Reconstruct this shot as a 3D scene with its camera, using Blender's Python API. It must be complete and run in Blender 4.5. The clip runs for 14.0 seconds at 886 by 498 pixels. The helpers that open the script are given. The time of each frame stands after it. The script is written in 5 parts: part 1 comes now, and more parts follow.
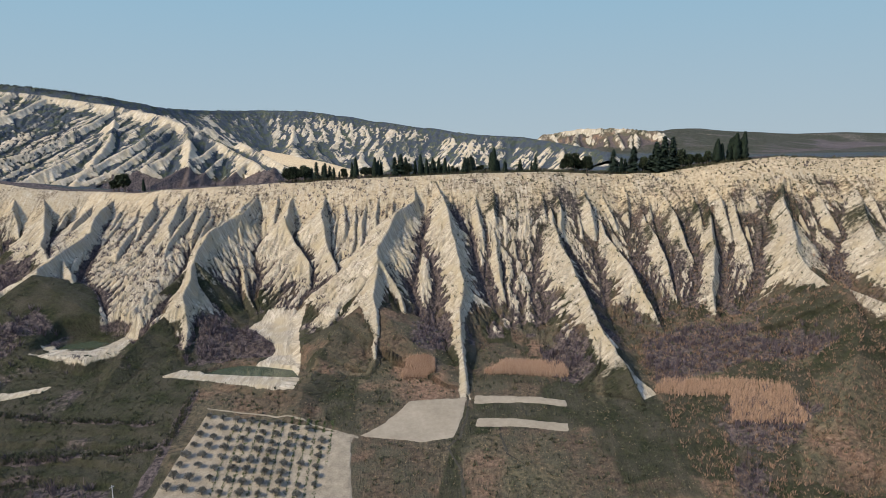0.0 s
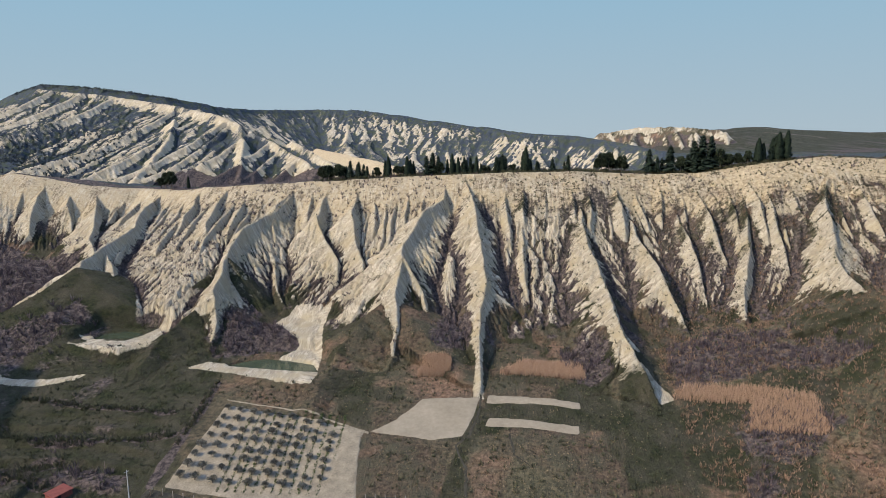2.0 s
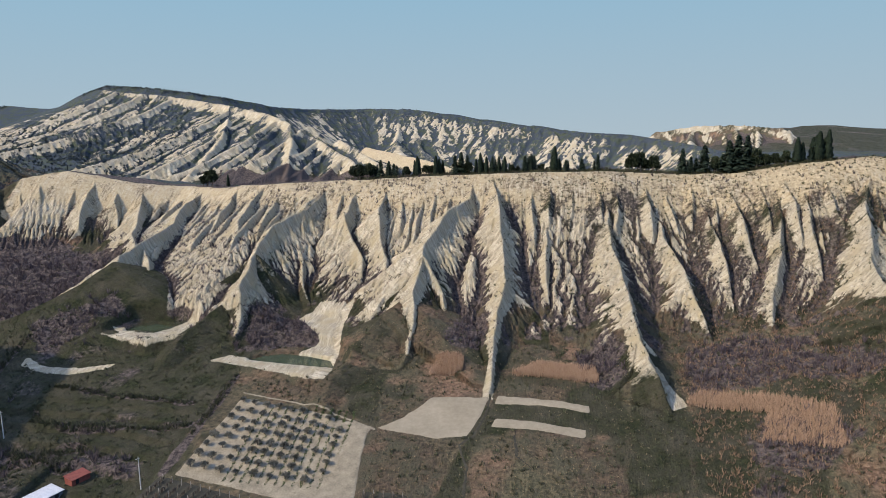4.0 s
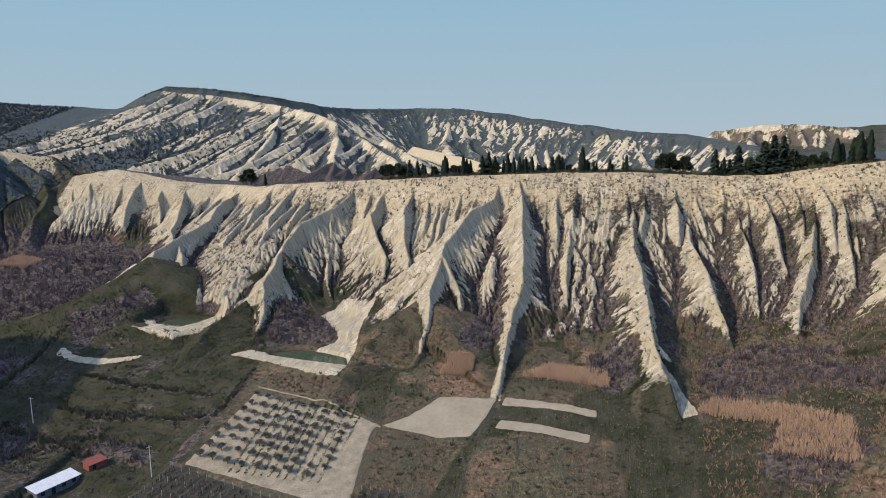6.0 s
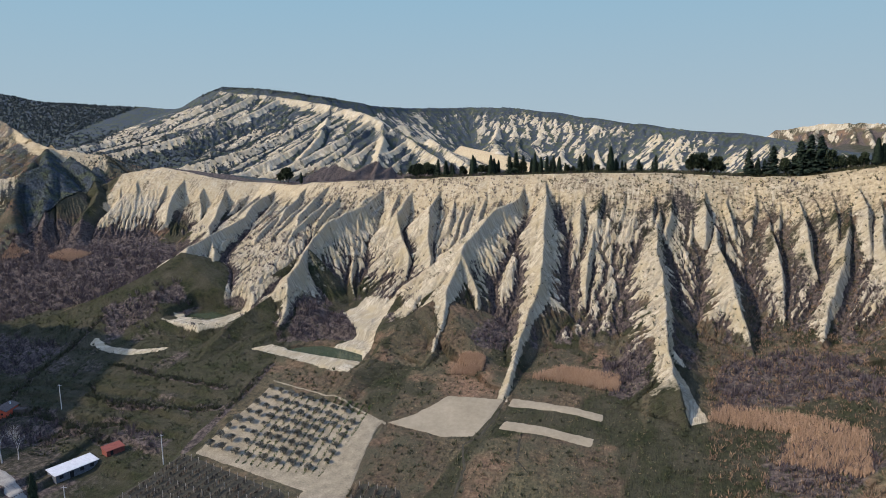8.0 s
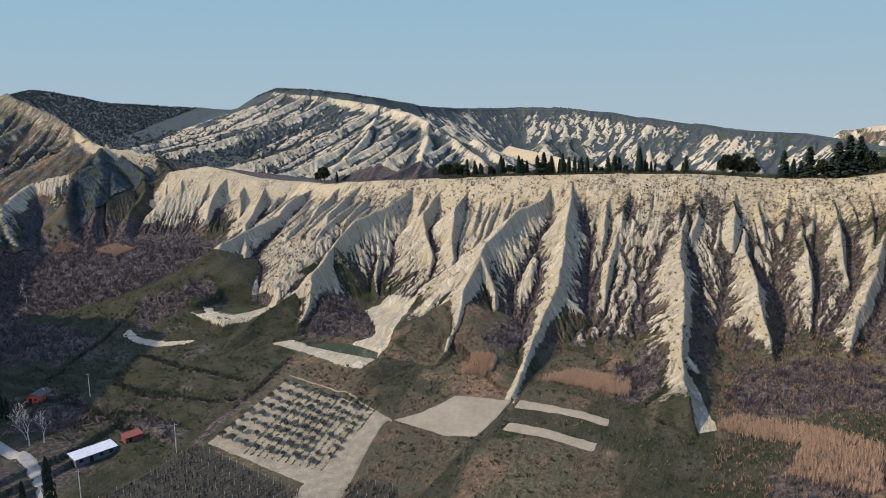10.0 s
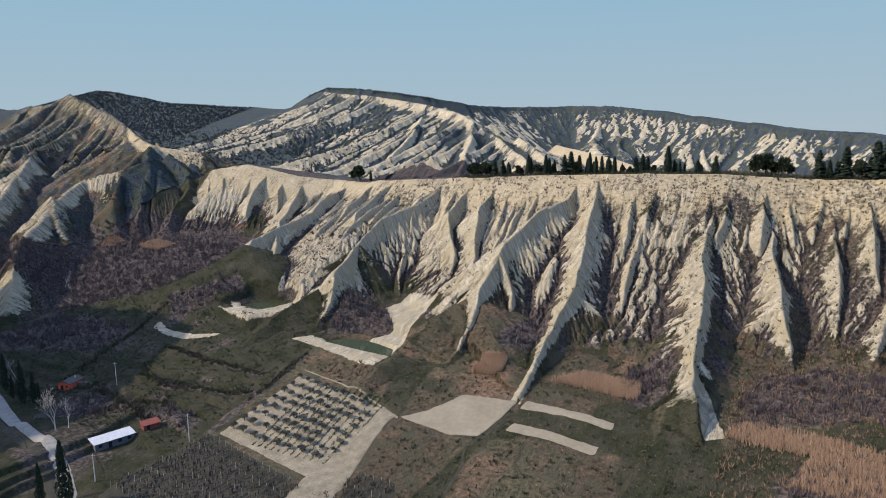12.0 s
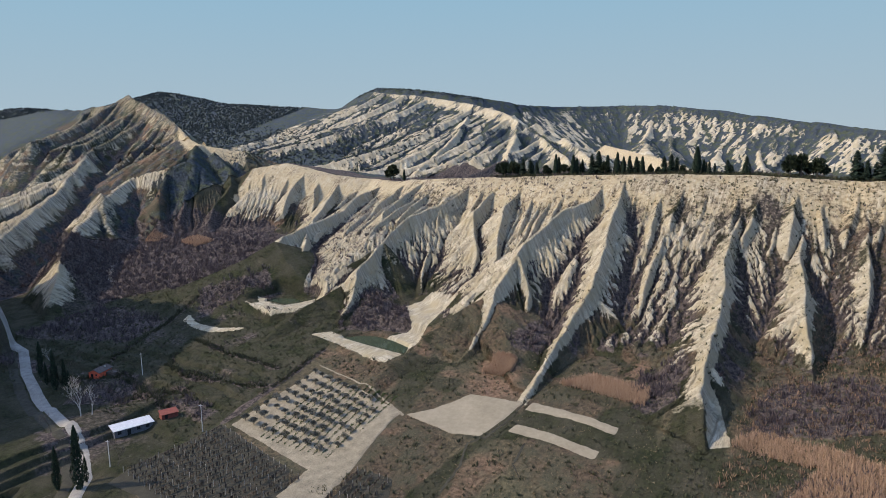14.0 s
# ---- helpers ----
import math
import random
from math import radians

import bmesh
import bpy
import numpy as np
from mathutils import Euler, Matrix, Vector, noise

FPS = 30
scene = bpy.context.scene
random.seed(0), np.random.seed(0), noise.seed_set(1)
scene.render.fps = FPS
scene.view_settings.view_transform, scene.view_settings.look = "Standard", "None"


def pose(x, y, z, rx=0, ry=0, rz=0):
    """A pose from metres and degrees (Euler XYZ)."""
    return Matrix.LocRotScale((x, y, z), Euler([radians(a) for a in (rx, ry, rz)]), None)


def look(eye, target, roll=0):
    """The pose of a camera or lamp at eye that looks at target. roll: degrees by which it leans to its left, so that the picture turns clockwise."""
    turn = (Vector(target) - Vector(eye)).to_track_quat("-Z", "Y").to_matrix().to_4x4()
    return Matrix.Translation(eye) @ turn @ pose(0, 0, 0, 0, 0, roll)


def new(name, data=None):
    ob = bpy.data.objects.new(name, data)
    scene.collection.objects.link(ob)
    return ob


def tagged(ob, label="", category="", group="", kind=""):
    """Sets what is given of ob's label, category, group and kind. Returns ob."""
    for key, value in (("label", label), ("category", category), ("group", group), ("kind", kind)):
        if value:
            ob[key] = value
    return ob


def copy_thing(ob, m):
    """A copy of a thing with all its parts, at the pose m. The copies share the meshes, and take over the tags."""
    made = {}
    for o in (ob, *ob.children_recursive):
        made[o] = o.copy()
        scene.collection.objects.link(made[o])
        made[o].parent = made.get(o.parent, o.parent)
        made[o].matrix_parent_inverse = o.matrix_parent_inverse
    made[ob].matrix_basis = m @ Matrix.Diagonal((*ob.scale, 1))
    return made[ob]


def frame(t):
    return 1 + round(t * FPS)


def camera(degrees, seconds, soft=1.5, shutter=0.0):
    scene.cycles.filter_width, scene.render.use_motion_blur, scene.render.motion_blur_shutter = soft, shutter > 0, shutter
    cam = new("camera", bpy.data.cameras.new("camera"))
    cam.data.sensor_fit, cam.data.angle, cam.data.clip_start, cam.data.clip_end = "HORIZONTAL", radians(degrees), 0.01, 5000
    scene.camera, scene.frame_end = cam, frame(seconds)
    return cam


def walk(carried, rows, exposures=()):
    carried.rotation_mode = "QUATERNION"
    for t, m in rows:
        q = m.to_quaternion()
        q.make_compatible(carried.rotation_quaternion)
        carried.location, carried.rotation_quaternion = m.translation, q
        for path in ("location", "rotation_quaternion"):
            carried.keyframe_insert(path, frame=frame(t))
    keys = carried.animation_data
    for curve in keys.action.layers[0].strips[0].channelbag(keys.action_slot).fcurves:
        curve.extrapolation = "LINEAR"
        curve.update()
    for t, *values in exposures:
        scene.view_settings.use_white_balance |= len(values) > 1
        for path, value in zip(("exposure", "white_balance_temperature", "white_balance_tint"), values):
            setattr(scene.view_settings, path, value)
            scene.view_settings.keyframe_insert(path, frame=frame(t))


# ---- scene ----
cam = camera(64.7, 14.0, soft=0.6)
METRES, EYE, TILT, LEAN, TURN = 105.0, 97.5, -9.5, 0.75, 0.0
ROWS = [
    (0.0, 0.0, 0.0, 0.0, 0.0, -0.0, 0.0),
    (0.5, 0.0329, -0.0011, 0.0001, 1.23, -0.03, -0.19),
    (1.0, 0.0661, -0.0014, 0.0001, 2.43, -0.06, -0.39),
    (1.5, 0.1002, -0.001, 0.0006, 3.65, -0.09, -0.6),
    (2.0, 0.1349, 0.0001, 0.0015, 4.86, -0.13, -0.79),
    (2.5, 0.1699, 0.0019, 0.0026, 6.04, -0.18, -0.96),
    (3.0, 0.205, 0.0043, 0.0038, 7.22, -0.23, -1.14),
    (5.5, 0.3835, 0.0272, 0.0134, 13.07, -0.5, -2.06),
    (6.0, 0.4187, 0.0339, 0.0155, 14.23, -0.56, -2.25),
    (6.5, 0.4541, 0.0415, 0.0178, 15.4, -0.64, -2.44),
    (7.0, 0.4894, 0.0502, 0.02, 16.55, -0.72, -2.61),
    (7.5, 0.5245, 0.0594, 0.0218, 17.72, -0.8, -2.79),
    (8.0, 0.5591, 0.0692, 0.0241, 18.89, -0.86, -2.97),
    (10.5, 0.73, 0.1281, 0.034, 24.75, -1.23, -3.86),
    (11.0, 0.763, 0.1428, 0.0365, 25.92, -1.34, -4.03),
    (11.5, 0.7956, 0.1577, 0.0388, 27.05, -1.45, -4.2),
    (12.0, 0.8282, 0.1735, 0.0412, 28.19, -1.53, -4.37),
    (12.5, 0.8601, 0.1901, 0.0432, 29.34, -1.62, -4.54),
    (13.0, 0.8915, 0.2072, 0.0454, 30.48, -1.71, -4.7),
    (13.5, 0.9226, 0.2253, 0.0477, 31.64, -1.8, -4.87),
    (14.0, 0.9533, 0.2442, 0.0501, 32.79, -1.91, -5.03),
]
walk(cam, [(t, pose(0, 0, EYE, TILT, LEAN, TURN) @ pose(METRES * x, METRES * y, METRES * z, 90 + pitch, roll, yaw)) for t, x, y, z, yaw, pitch, roll in ROWS])

# ---- light ----
SUN_AZ, SUN_EL = radians(235), radians(37)
world = bpy.data.worlds.new("sky")
scene.world = world
world.use_nodes = True
wn = world.node_tree
sky = wn.nodes.new("ShaderNodeTexSky")
sky.sky_type, sky.sun_disc = "NISHITA", False
sky.sun_elevation, sky.sun_rotation = SUN_EL, SUN_AZ
sky.air_density, sky.dust_density, sky.ozone_density = 1.0, 0.8, 2.0
# Haze: the lowest sky pales towards the horizon, all the way round.
up = wn.nodes.new("ShaderNodeSeparateXYZ")
wn.links.new(wn.nodes.new("ShaderNodeTexCoord").outputs["Generated"], up.inputs[0])
haze = wn.nodes.new("ShaderNodeValToRGB")
haze.color_ramp.elements[0].position, haze.color_ramp.elements[0].color = 0.0, (0.405, 0.512, 0.588, 1)
haze.color_ramp.elements[1].position, haze.color_ramp.elements[1].color = 0.2, (0.282, 0.476, 0.628, 1)
wn.links.new(up.outputs["Z"], haze.inputs["Fac"])
fade = wn.nodes.new("ShaderNodeMapRange")
fade.inputs["From Min"].default_value, fade.inputs["From Max"].default_value = 0.22, 0.6
fade.inputs["To Min"].default_value, fade.inputs["To Max"].default_value = 1.0, 0.0
wn.links.new(up.outputs["Z"], fade.inputs["Value"])
dim = wn.nodes.new("ShaderNodeMix")
dim.data_type, dim.blend_type = "RGBA", "MULTIPLY"
dim.inputs[0].default_value, dim.inputs[7].default_value = 1.0, (0.46, 0.45, 0.48, 1)
wn.links.new(sky.outputs["Color"], dim.inputs[6])
blend = wn.nodes.new("ShaderNodeMix")
blend.data_type = "RGBA"
wn.links.new(fade.outputs["Result"], blend.inputs[0])
wn.links.new(dim.outputs[2], blend.inputs[6])
wn.links.new(haze.outputs["Color"], blend.inputs[7])
wn.links.new(blend.outputs[2], wn.nodes["Background"].inputs["Color"])
wn.nodes["Background"].inputs["Strength"].default_value = 1.0
sun = new("sun", bpy.data.lights.new("sun", "SUN"))
sun.data.energy, sun.data.angle, sun.data.color = 5.1, radians(0.6), (1.0, 0.86, 0.66)
to_sun = Vector((math.sin(SUN_AZ) * math.cos(SUN_EL), math.cos(SUN_AZ) * math.cos(SUN_EL), math.sin(SUN_EL)))
sun.matrix_world = look(to_sun * 900, (0, 0, 0))
scene.view_settings.exposure = 0.0


# ---- materials ----
class Nodes:
    """A node material with short calls for the nodes that recur."""

    def __init__(self, name, roughness=0.9, specular=0.2):
        self.mat = bpy.data.materials.new(name)
        self.mat.use_nodes = True
        self.tree = self.mat.node_tree
        self.bsdf = self.tree.nodes["Principled BSDF"]
        self.bsdf.inputs["Roughness"].default_value = roughness
        self.bsdf.inputs["Specular IOR Level"].default_value = specular
        self.place = self.add("ShaderNodeNewGeometry").outputs["Position"]

    def add(self, kind, **inputs):
        n = self.tree.nodes.new(kind)
        for key, value in inputs.items():
            self.put(n.inputs[key.replace("_", " ")], value)
        return n

    def put(self, socket, value):
        if isinstance(value, bpy.types.NodeSocket):
            self.tree.links.new(value, socket)
        elif isinstance(value, tuple) and len(value) == 3 and socket.type == "RGBA":
            socket.default_value = (*value, 1)
        else:
            socket.default_value = value

    def noise(self, scale, detail=4.0, rough=0.55, vector=None, stretch=None):
        v = vector or self.place
        if stretch:
            m = self.add("ShaderNodeMapping", Vector=v, Scale=stretch)
            v = m.outputs["Vector"]
        return self.add("ShaderNodeTexNoise", Vector=v, Scale=scale, Detail=detail, Roughness=rough).outputs["Fac"]

    def ramp(self, value, low, high):
        n = self.add("ShaderNodeMapRange", Value=value)
        n.inputs["From Min"].default_value, n.inputs["From Max"].default_value = low, high
        return n.outputs["Result"]

    def mix(self, fac, a, b):
        n = self.tree.nodes.new("ShaderNodeMix")
        n.data_type = "RGBA"
        self.put(n.inputs[0], fac), self.put(n.inputs[6], a), self.put(n.inputs[7], b)
        return n.outputs[2]

    def math(self, op, a, b=0.0):
        n = self.tree.nodes.new("ShaderNodeMath")
        n.operation = op
        self.put(n.inputs[0], a), self.put(n.inputs[1], b)
        return n.outputs[0]

    def attribute(self, name):
        n = self.tree.nodes.new("ShaderNodeAttribute")
        n.attribute_name = name
        return n.outputs["Fac"]

    def chance(self):
        return self.add("ShaderNodeObjectInfo").outputs["Random"]

    def island(self):
        return self.add("ShaderNodeNewGeometry").outputs["Random Per Island"]

    def done(self, colour, height=None, distance=0.3, strength=0.6):
        self.put(self.bsdf.inputs["Base Color"], colour)
        if height is not None:
            b = self.add("ShaderNodeBump", Height=height, Strength=strength, Distance=distance)
            self.put(self.bsdf.inputs["Normal"], b.outputs["Normal"])
        return self.mat


def land_material():
    """Clay, dry grass, green grass and dark brush, laid over each other by the cover of the land."""
    n = Nodes("land", 0.95, 0.1)
    big, mid, fine, tiny = n.noise(0.016, 3), n.noise(0.12, 5), n.noise(0.75, 5, 0.65), n.noise(2.8, 4, 0.7)
    fall = n.add("ShaderNodeCombineXYZ", X=n.attribute("run"), Y=n.attribute("fall"), Z=0.0).outputs["Vector"]
    streak = n.noise(0.55, 5, 0.65, fall, (1.0, 0.10, 1.0))
    thread = n.noise(2.2, 5, 0.7, fall, (1.0, 0.07, 1.0))
    clay = n.mix(n.ramp(streak, 0.36, 0.60), (0.30, 0.256, 0.180), (0.575, 0.50, 0.365))
    clay = n.mix(n.ramp(thread, 0.50, 0.62), clay, (0.265, 0.225, 0.158))
    clay = n.mix(n.math("MULTIPLY", n.ramp(n.noise(4.5, 4, 0.7), 0.52, 0.66), 0.55), clay, (0.20, 0.172, 0.12))
    clay = n.mix(n.ramp(mid, 0.45, 0.72), clay, (0.40, 0.33, 0.205))
    # Rills darken with the flow: washed-in silt, and their shade put into the colour.
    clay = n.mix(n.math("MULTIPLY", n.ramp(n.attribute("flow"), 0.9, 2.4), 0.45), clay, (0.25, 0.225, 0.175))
    tan = n.mix(n.ramp(fine, 0.35, 0.65), (0.305, 0.238, 0.141), (0.535, 0.435, 0.278))
    dry = n.mix(n.ramp(fine, 0.35, 0.65), (0.046, 0.035, 0.024), (0.138, 0.100, 0.065))
    dry = n.mix(n.ramp(mid, 0.40, 0.62), dry, n.mix(n.ramp(tiny, 0.3, 0.7), (0.038, 0.036, 0.024), (0.12, 0.106, 0.066)))
    dry = n.mix(n.ramp(big, 0.50, 0.62), dry, n.mix(n.ramp(fine, 0.35, 0.65), (0.045, 0.045, 0.028), (0.14, 0.12, 0.07)))
    dry = n.mix(n.ramp(n.noise(0.045, 4, 0.6), 0.52, 0.66), dry, n.mix(n.ramp(fine, 0.35, 0.65), (0.10, 0.062, 0.04), (0.25, 0.163, 0.104)))
    green = n.mix(n.ramp(fine, 0.35, 0.65), (0.014, 0.017, 0.009), (0.043, 0.047, 0.020))
    green = n.mix(n.ramp(mid, 0.35, 0.7), green, n.mix(n.ramp(tiny, 0.3, 0.7), (0.036, 0.034, 0.024), (0.098, 0.084, 0.055)))
    brush = n.mix(n.ramp(fine, 0.4, 0.64), (0.040, 0.033, 0.032), (0.150, 0.118, 0.100))

    def layer(under, over, name, spread=0.75):
        a = n.attribute(name)
        grain = n.math("ADD", n.math("MULTIPLY", streak, 0.45), n.math("ADD", n.math("MULTIPLY", fine, 0.35), n.math("MULTIPLY", mid, 0.2)))
        edge = n.math("ADD", a, n.math("MULTIPLY", n.math("SUBTRACT", grain, 0.5), spread * 2))
        return n.mix(n.ramp(edge, 0.36, 0.64), under, over)

    colour = layer(dry, green, "green")
    colour = layer(colour, brush, "brush")
    # Far wood, tinted bluish so that its colour carries the distance haze.
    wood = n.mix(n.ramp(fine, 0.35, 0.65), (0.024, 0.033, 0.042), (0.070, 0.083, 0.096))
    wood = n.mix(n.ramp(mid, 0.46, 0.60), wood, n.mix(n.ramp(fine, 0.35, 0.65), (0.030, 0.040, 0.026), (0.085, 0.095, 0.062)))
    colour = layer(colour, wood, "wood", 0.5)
    colour = layer(colour, tan, "tan")
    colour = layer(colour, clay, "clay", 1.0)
    height = n.math("ADD", n.math("ADD", n.math("MULTIPLY", streak, 0.55), n.math("MULTIPLY", thread, 0.35)), n.math("ADD", n.math("MULTIPLY", fine, 0.6), n.math("MULTIPLY", tiny, 0.3)))
    return n.done(colour, height, 1.7, 1.0)


LAND = land_material()


# ---- the shape of the land ----
def lattice(x, y, seed):
    """Smooth value noise on the plane, in 0..1."""
    xi, yi = np.floor(x).astype(np.int64), np.floor(y).astype(np.int64)
    fx, fy = x - xi, y - yi
    fx, fy = fx * fx * (3 - 2 * fx), fy * fy * (3 - 2 * fy)

    def corner(i, j):
        h = (i * 374761393 + j * 668265263 + seed * 974634777) & 0x7FFFFFFF
        h = ((h ^ (h >> 13)) * 1274126177) & 0x7FFFFFFF
        return ((h ^ (h >> 16)) & 0xFFFF) / 65535.0

    low = corner(xi, yi) * (1 - fx) + corner(xi + 1, yi) * fx
    high = corner(xi, yi + 1) * (1 - fx) + corner(xi + 1, yi + 1) * fx
    return low * (1 - fy) + high * fy


def cloudy(x, y, scale, seed, octaves=3):
    total, weight = 0.0, 0.0
    for k in range(octaves):
        total = total + lattice(x * scale * 2 ** k, y * scale * 2 ** k, seed + k) * 0.5 ** k
        weight += 0.5 ** k
    return total / weight


def smooth(low, high, v):
    t = np.clip((v - low) / (high - low), 0, 1)
    return t * t * (3 - 2 * t)


# The plan is drawn in plan units of S metres each.
S = 0.75
# The crest line of the escarpment: x, y, z.
CREST = np.array([(-430, 522, 90), (-398, 508, 97), (-368, 521, 102), (-340, 524, 97), (-306, 524, 91.5), (-268, 533, 88), (-225, 505, 89), (-160, 475, 95), (-95, 465, 98),
                  (-50, 455, 101), (0, 452, 103), (67, 452, 104), (110, 462, 101), (140, 456, 102), (178, 448, 108), (214, 448, 112), (245, 446, 110), (330, 430, 112), (420, 400, 112)], float)
FLOOR_Y = (0, 150, 205, 218, 230, 240, 250, 262, 283, 300, 330, 360, 400, 460, 600, 900, 5000)
FLOOR_Z = (-4, -3, 1.2, 2.8, 5.2, 7.8, 9.9, 12.3, 17.4, 21, 26, 30, 35, 44, 48, 40, 30)
SPURS = []


def spur(*points, left=0.95, right=0.95, rill=1.0, bare=1.0, zone="face"):
    """A ridge that runs down through the given points; its flanks fall off at the given slopes."""
    points = np.array(points, float)
    if zone == "face" and len(points) < 15:
        dy = np.interp(points[:, 0], CREST[:, 0], CREST[:, 1]) - points[:, 1]
        points[:, 2] -= 2.5 * np.clip(1 - dy / 25, 0, 1)
        left = left if left < 1.1 else 0.68 + (left - 1.1) * 0.35
        right = right if right < 1.1 else 1.7 + (right - 1.1) * 0.6
    SPURS.append((points, left, right, rill, bare, zone, len(SPURS)))


def hang(line, way, length, drop, spacing, seed, slope=0.9, rill=1.5, zone="far", bend=0.25, bare=1.0, curve=1.25):
    """Spurs hung side by side from a ridge line: they run off along way, and drop on it."""
    rng = random.Random(seed)
    line = np.array(line, float)
    steps = np.r_[0, np.cumsum(np.hypot(*np.diff(line[:, :2], axis=0).T))]
    s = spacing * rng.uniform(0.2, 0.8)
    spur(*line, left=slope, right=slope, rill=rill, bare=bare, zone=zone)
    while s < steps[-1]:
        top = np.array([np.interp(s, steps, line[:, k]) for k in range(3)])
        a = rng.uniform(-bend, bend)
        w = np.array((way[0] * math.cos(a) - way[1] * math.sin(a), way[0] * math.sin(a) + way[1] * math.cos(a)))
        l, d = length * rng.uniform(0.75, 1.15), drop * rng.uniform(0.8, 1.1)
        points = []
        for f in (0, 0.25, 0.5, 0.75, 1.0):
            side = np.array((-w[1], w[0])) * l * 0.10 * math.sin(f * 3 + a * 9)
            points.append((*(top[:2] + w * l * f + side), top[2] - d * (1 - (1 - f) ** curve) - rng.uniform(0, 0.05) * d - 1))
        spur(*points, left=slope, right=slope, rill=rill, bare=bare, zone=zone)
        s += spacing * rng.uniform(0.6, 1.4)


def erode(x, y, z, active, gain, rounds, deepest, seed, steepest=1.7):
    """Rain on clay: water gathers down the slope, and the more of it runs the deeper it cuts."""
    rng = np.random.default_rng(seed)
    rows, cols = z.shape
    first = z.copy()
    live = active.copy()
    live[0], live[-1], live[:, 0], live[:, -1] = False, False, False, False
    cells = np.flatnonzero(live)
    flat = z.ravel().copy()
    spread_y = np.gradient(y[:, 0])[cells // cols]
    spread_x = np.gradient(x[0])[cells % cols]
    steps = [(a, b) for a in (-1, 0, 1) for b in (-1, 0, 1) if (a, b) != (0, 0)]
    flat[cells] += rng.uniform(-0.25, 0.25, len(cells)) * float(np.median(spread_x))
    bias = [rng.uniform(0.75, 1.25, len(cells)) for _ in steps]
    water = None
    for _ in range(rounds):
        steepness, into, reach = np.full(len(cells), 1e-5), cells.copy(), np.ones(len(cells))
        for (a, b), lean in zip(steps, bias):
            d = np.hypot(a * spread_y, b * spread_x)
            fall = (flat[cells] - flat[cells + a * cols + b]) / d * lean
            m = fall > steepness
            steepness[m], into[m] = fall[m], (cells + a * cols + b)[m]
        order = cells[np.argsort(-flat[cells], kind="stable")]
        target = np.arange(rows * cols)
        target[cells] = into
        target = target.tolist()
        area = [1.0] * (rows * cols)
        order = order.tolist()
        for i in order:
            r = target[i]
            if r != i:
                area[r] += area[i]
        water = np.array(area)
        pull = (gain * np.sqrt(np.minimum(water, 2500))).tolist()
        level = flat.tolist()
        for i in reversed(order):
            r = target[i]
            if r != i:
                f = pull[i]
                level[i] = (level[i] + f * level[r]) / (1 + f)
        flat = np.array(level)
    z = np.maximum(flat.reshape(rows, cols), first - deepest)
    gap = (float(np.median(spread_x)), float(np.median(spread_y)))
    for _ in range(5):
        low = z.copy()
        low[:, 1:] = np.minimum(low[:, 1:], z[:, :-1] + steepest * gap[0])
        low[:, :-1] = np.minimum(low[:, :-1], z[:, 1:] + steepest * gap[0])
        low[1:] = np.minimum(low[1:], z[:-1] + steepest * gap[1])
        low[:-1] = np.minimum(low[:-1], z[1:] + steepest * gap[1])
        z = np.where(live, low, z)
    return z, np.log10(np.maximum(water.reshape(rows, cols), 1.0)) * live


def below_crest(x, y):
    return np.interp(x, CREST[:, 0], CREST[:, 1]) - y


def wall_drop(x, dy):
    """How far the back wall has fallen at a distance below the crest: steep in the middle, long and slow to the west."""
    steep = np.interp(dy, (-400, -180, -60, -8, 0, 10, 22, 40, 60, 80, 100, 115, 150), (52, 34, 3, 0, 0, 6, 17, 29.5, 43, 55.5, 67.5, 73, 120))
    slow = np.interp(dy, (-400, -180, -60, -8, 0, 10, 28, 45, 64, 80, 100, 120, 145, 165), (52, 34, 3, 0, 0, 6, 15, 20, 25.5, 31, 39, 49, 63, 90))
    w = smooth(-105, -160, x) * smooth(-305, -260, x)
    return steep * (1 - w) + slow * w


def base_height(x, y):
    """Valley floor, the gullied back wall of the escarpment and the plateau behind it."""
    floor = np.interp(y, FLOOR_Y, FLOOR_Z)
    west = smooth(-200, -330, x)
    floor = floor * (1 - west) + west * np.interp(y, (0, 200, 300, 330, 415, 520, 700, 900, 1500), (0, 3, 12, 20, 42, 52, 58, 55, 50))
    floor = floor + 8.5 * smooth(92, 150, x) * smooth(200, 240, y) * smooth(380, 320, y)
    top = np.interp(x, CREST[:, 0], CREST[:, 2])
    dy = below_crest(x, y)
    wall = top - wall_drop(x, dy)
    ends = smooth(-8, 14, x + 394 - np.maximum(0, y - 515) * 0.9)
    wall = wall * ends + floor * (1 - ends)
    wall = wall + 7 * np.exp(-((x + 12) / 11) ** 2 - ((y - 378) / 22) ** 2)
    z = np.maximum(floor, wall)
    rough = 0.35 + 0.65 * smooth(285, 330, y)
    z = z + rough * ((cloudy(x, y, 0.05, 3) - 0.5) * 2.6 + (cloudy(x, y, 0.3, 7) - 0.5) * 0.7)
    steps = smooth(-112, -125, x) * smooth(-330, -300, x) * smooth(275, 255, y)
    shifted = (z + 5 * cloudy(x, y, 0.012, 41)) / 2.2
    z = z + steps * 2.2 * (smooth(0.70, 0.97, shifted % 1) - shifted % 1) * 1.1
    return z, wall - floor, floor


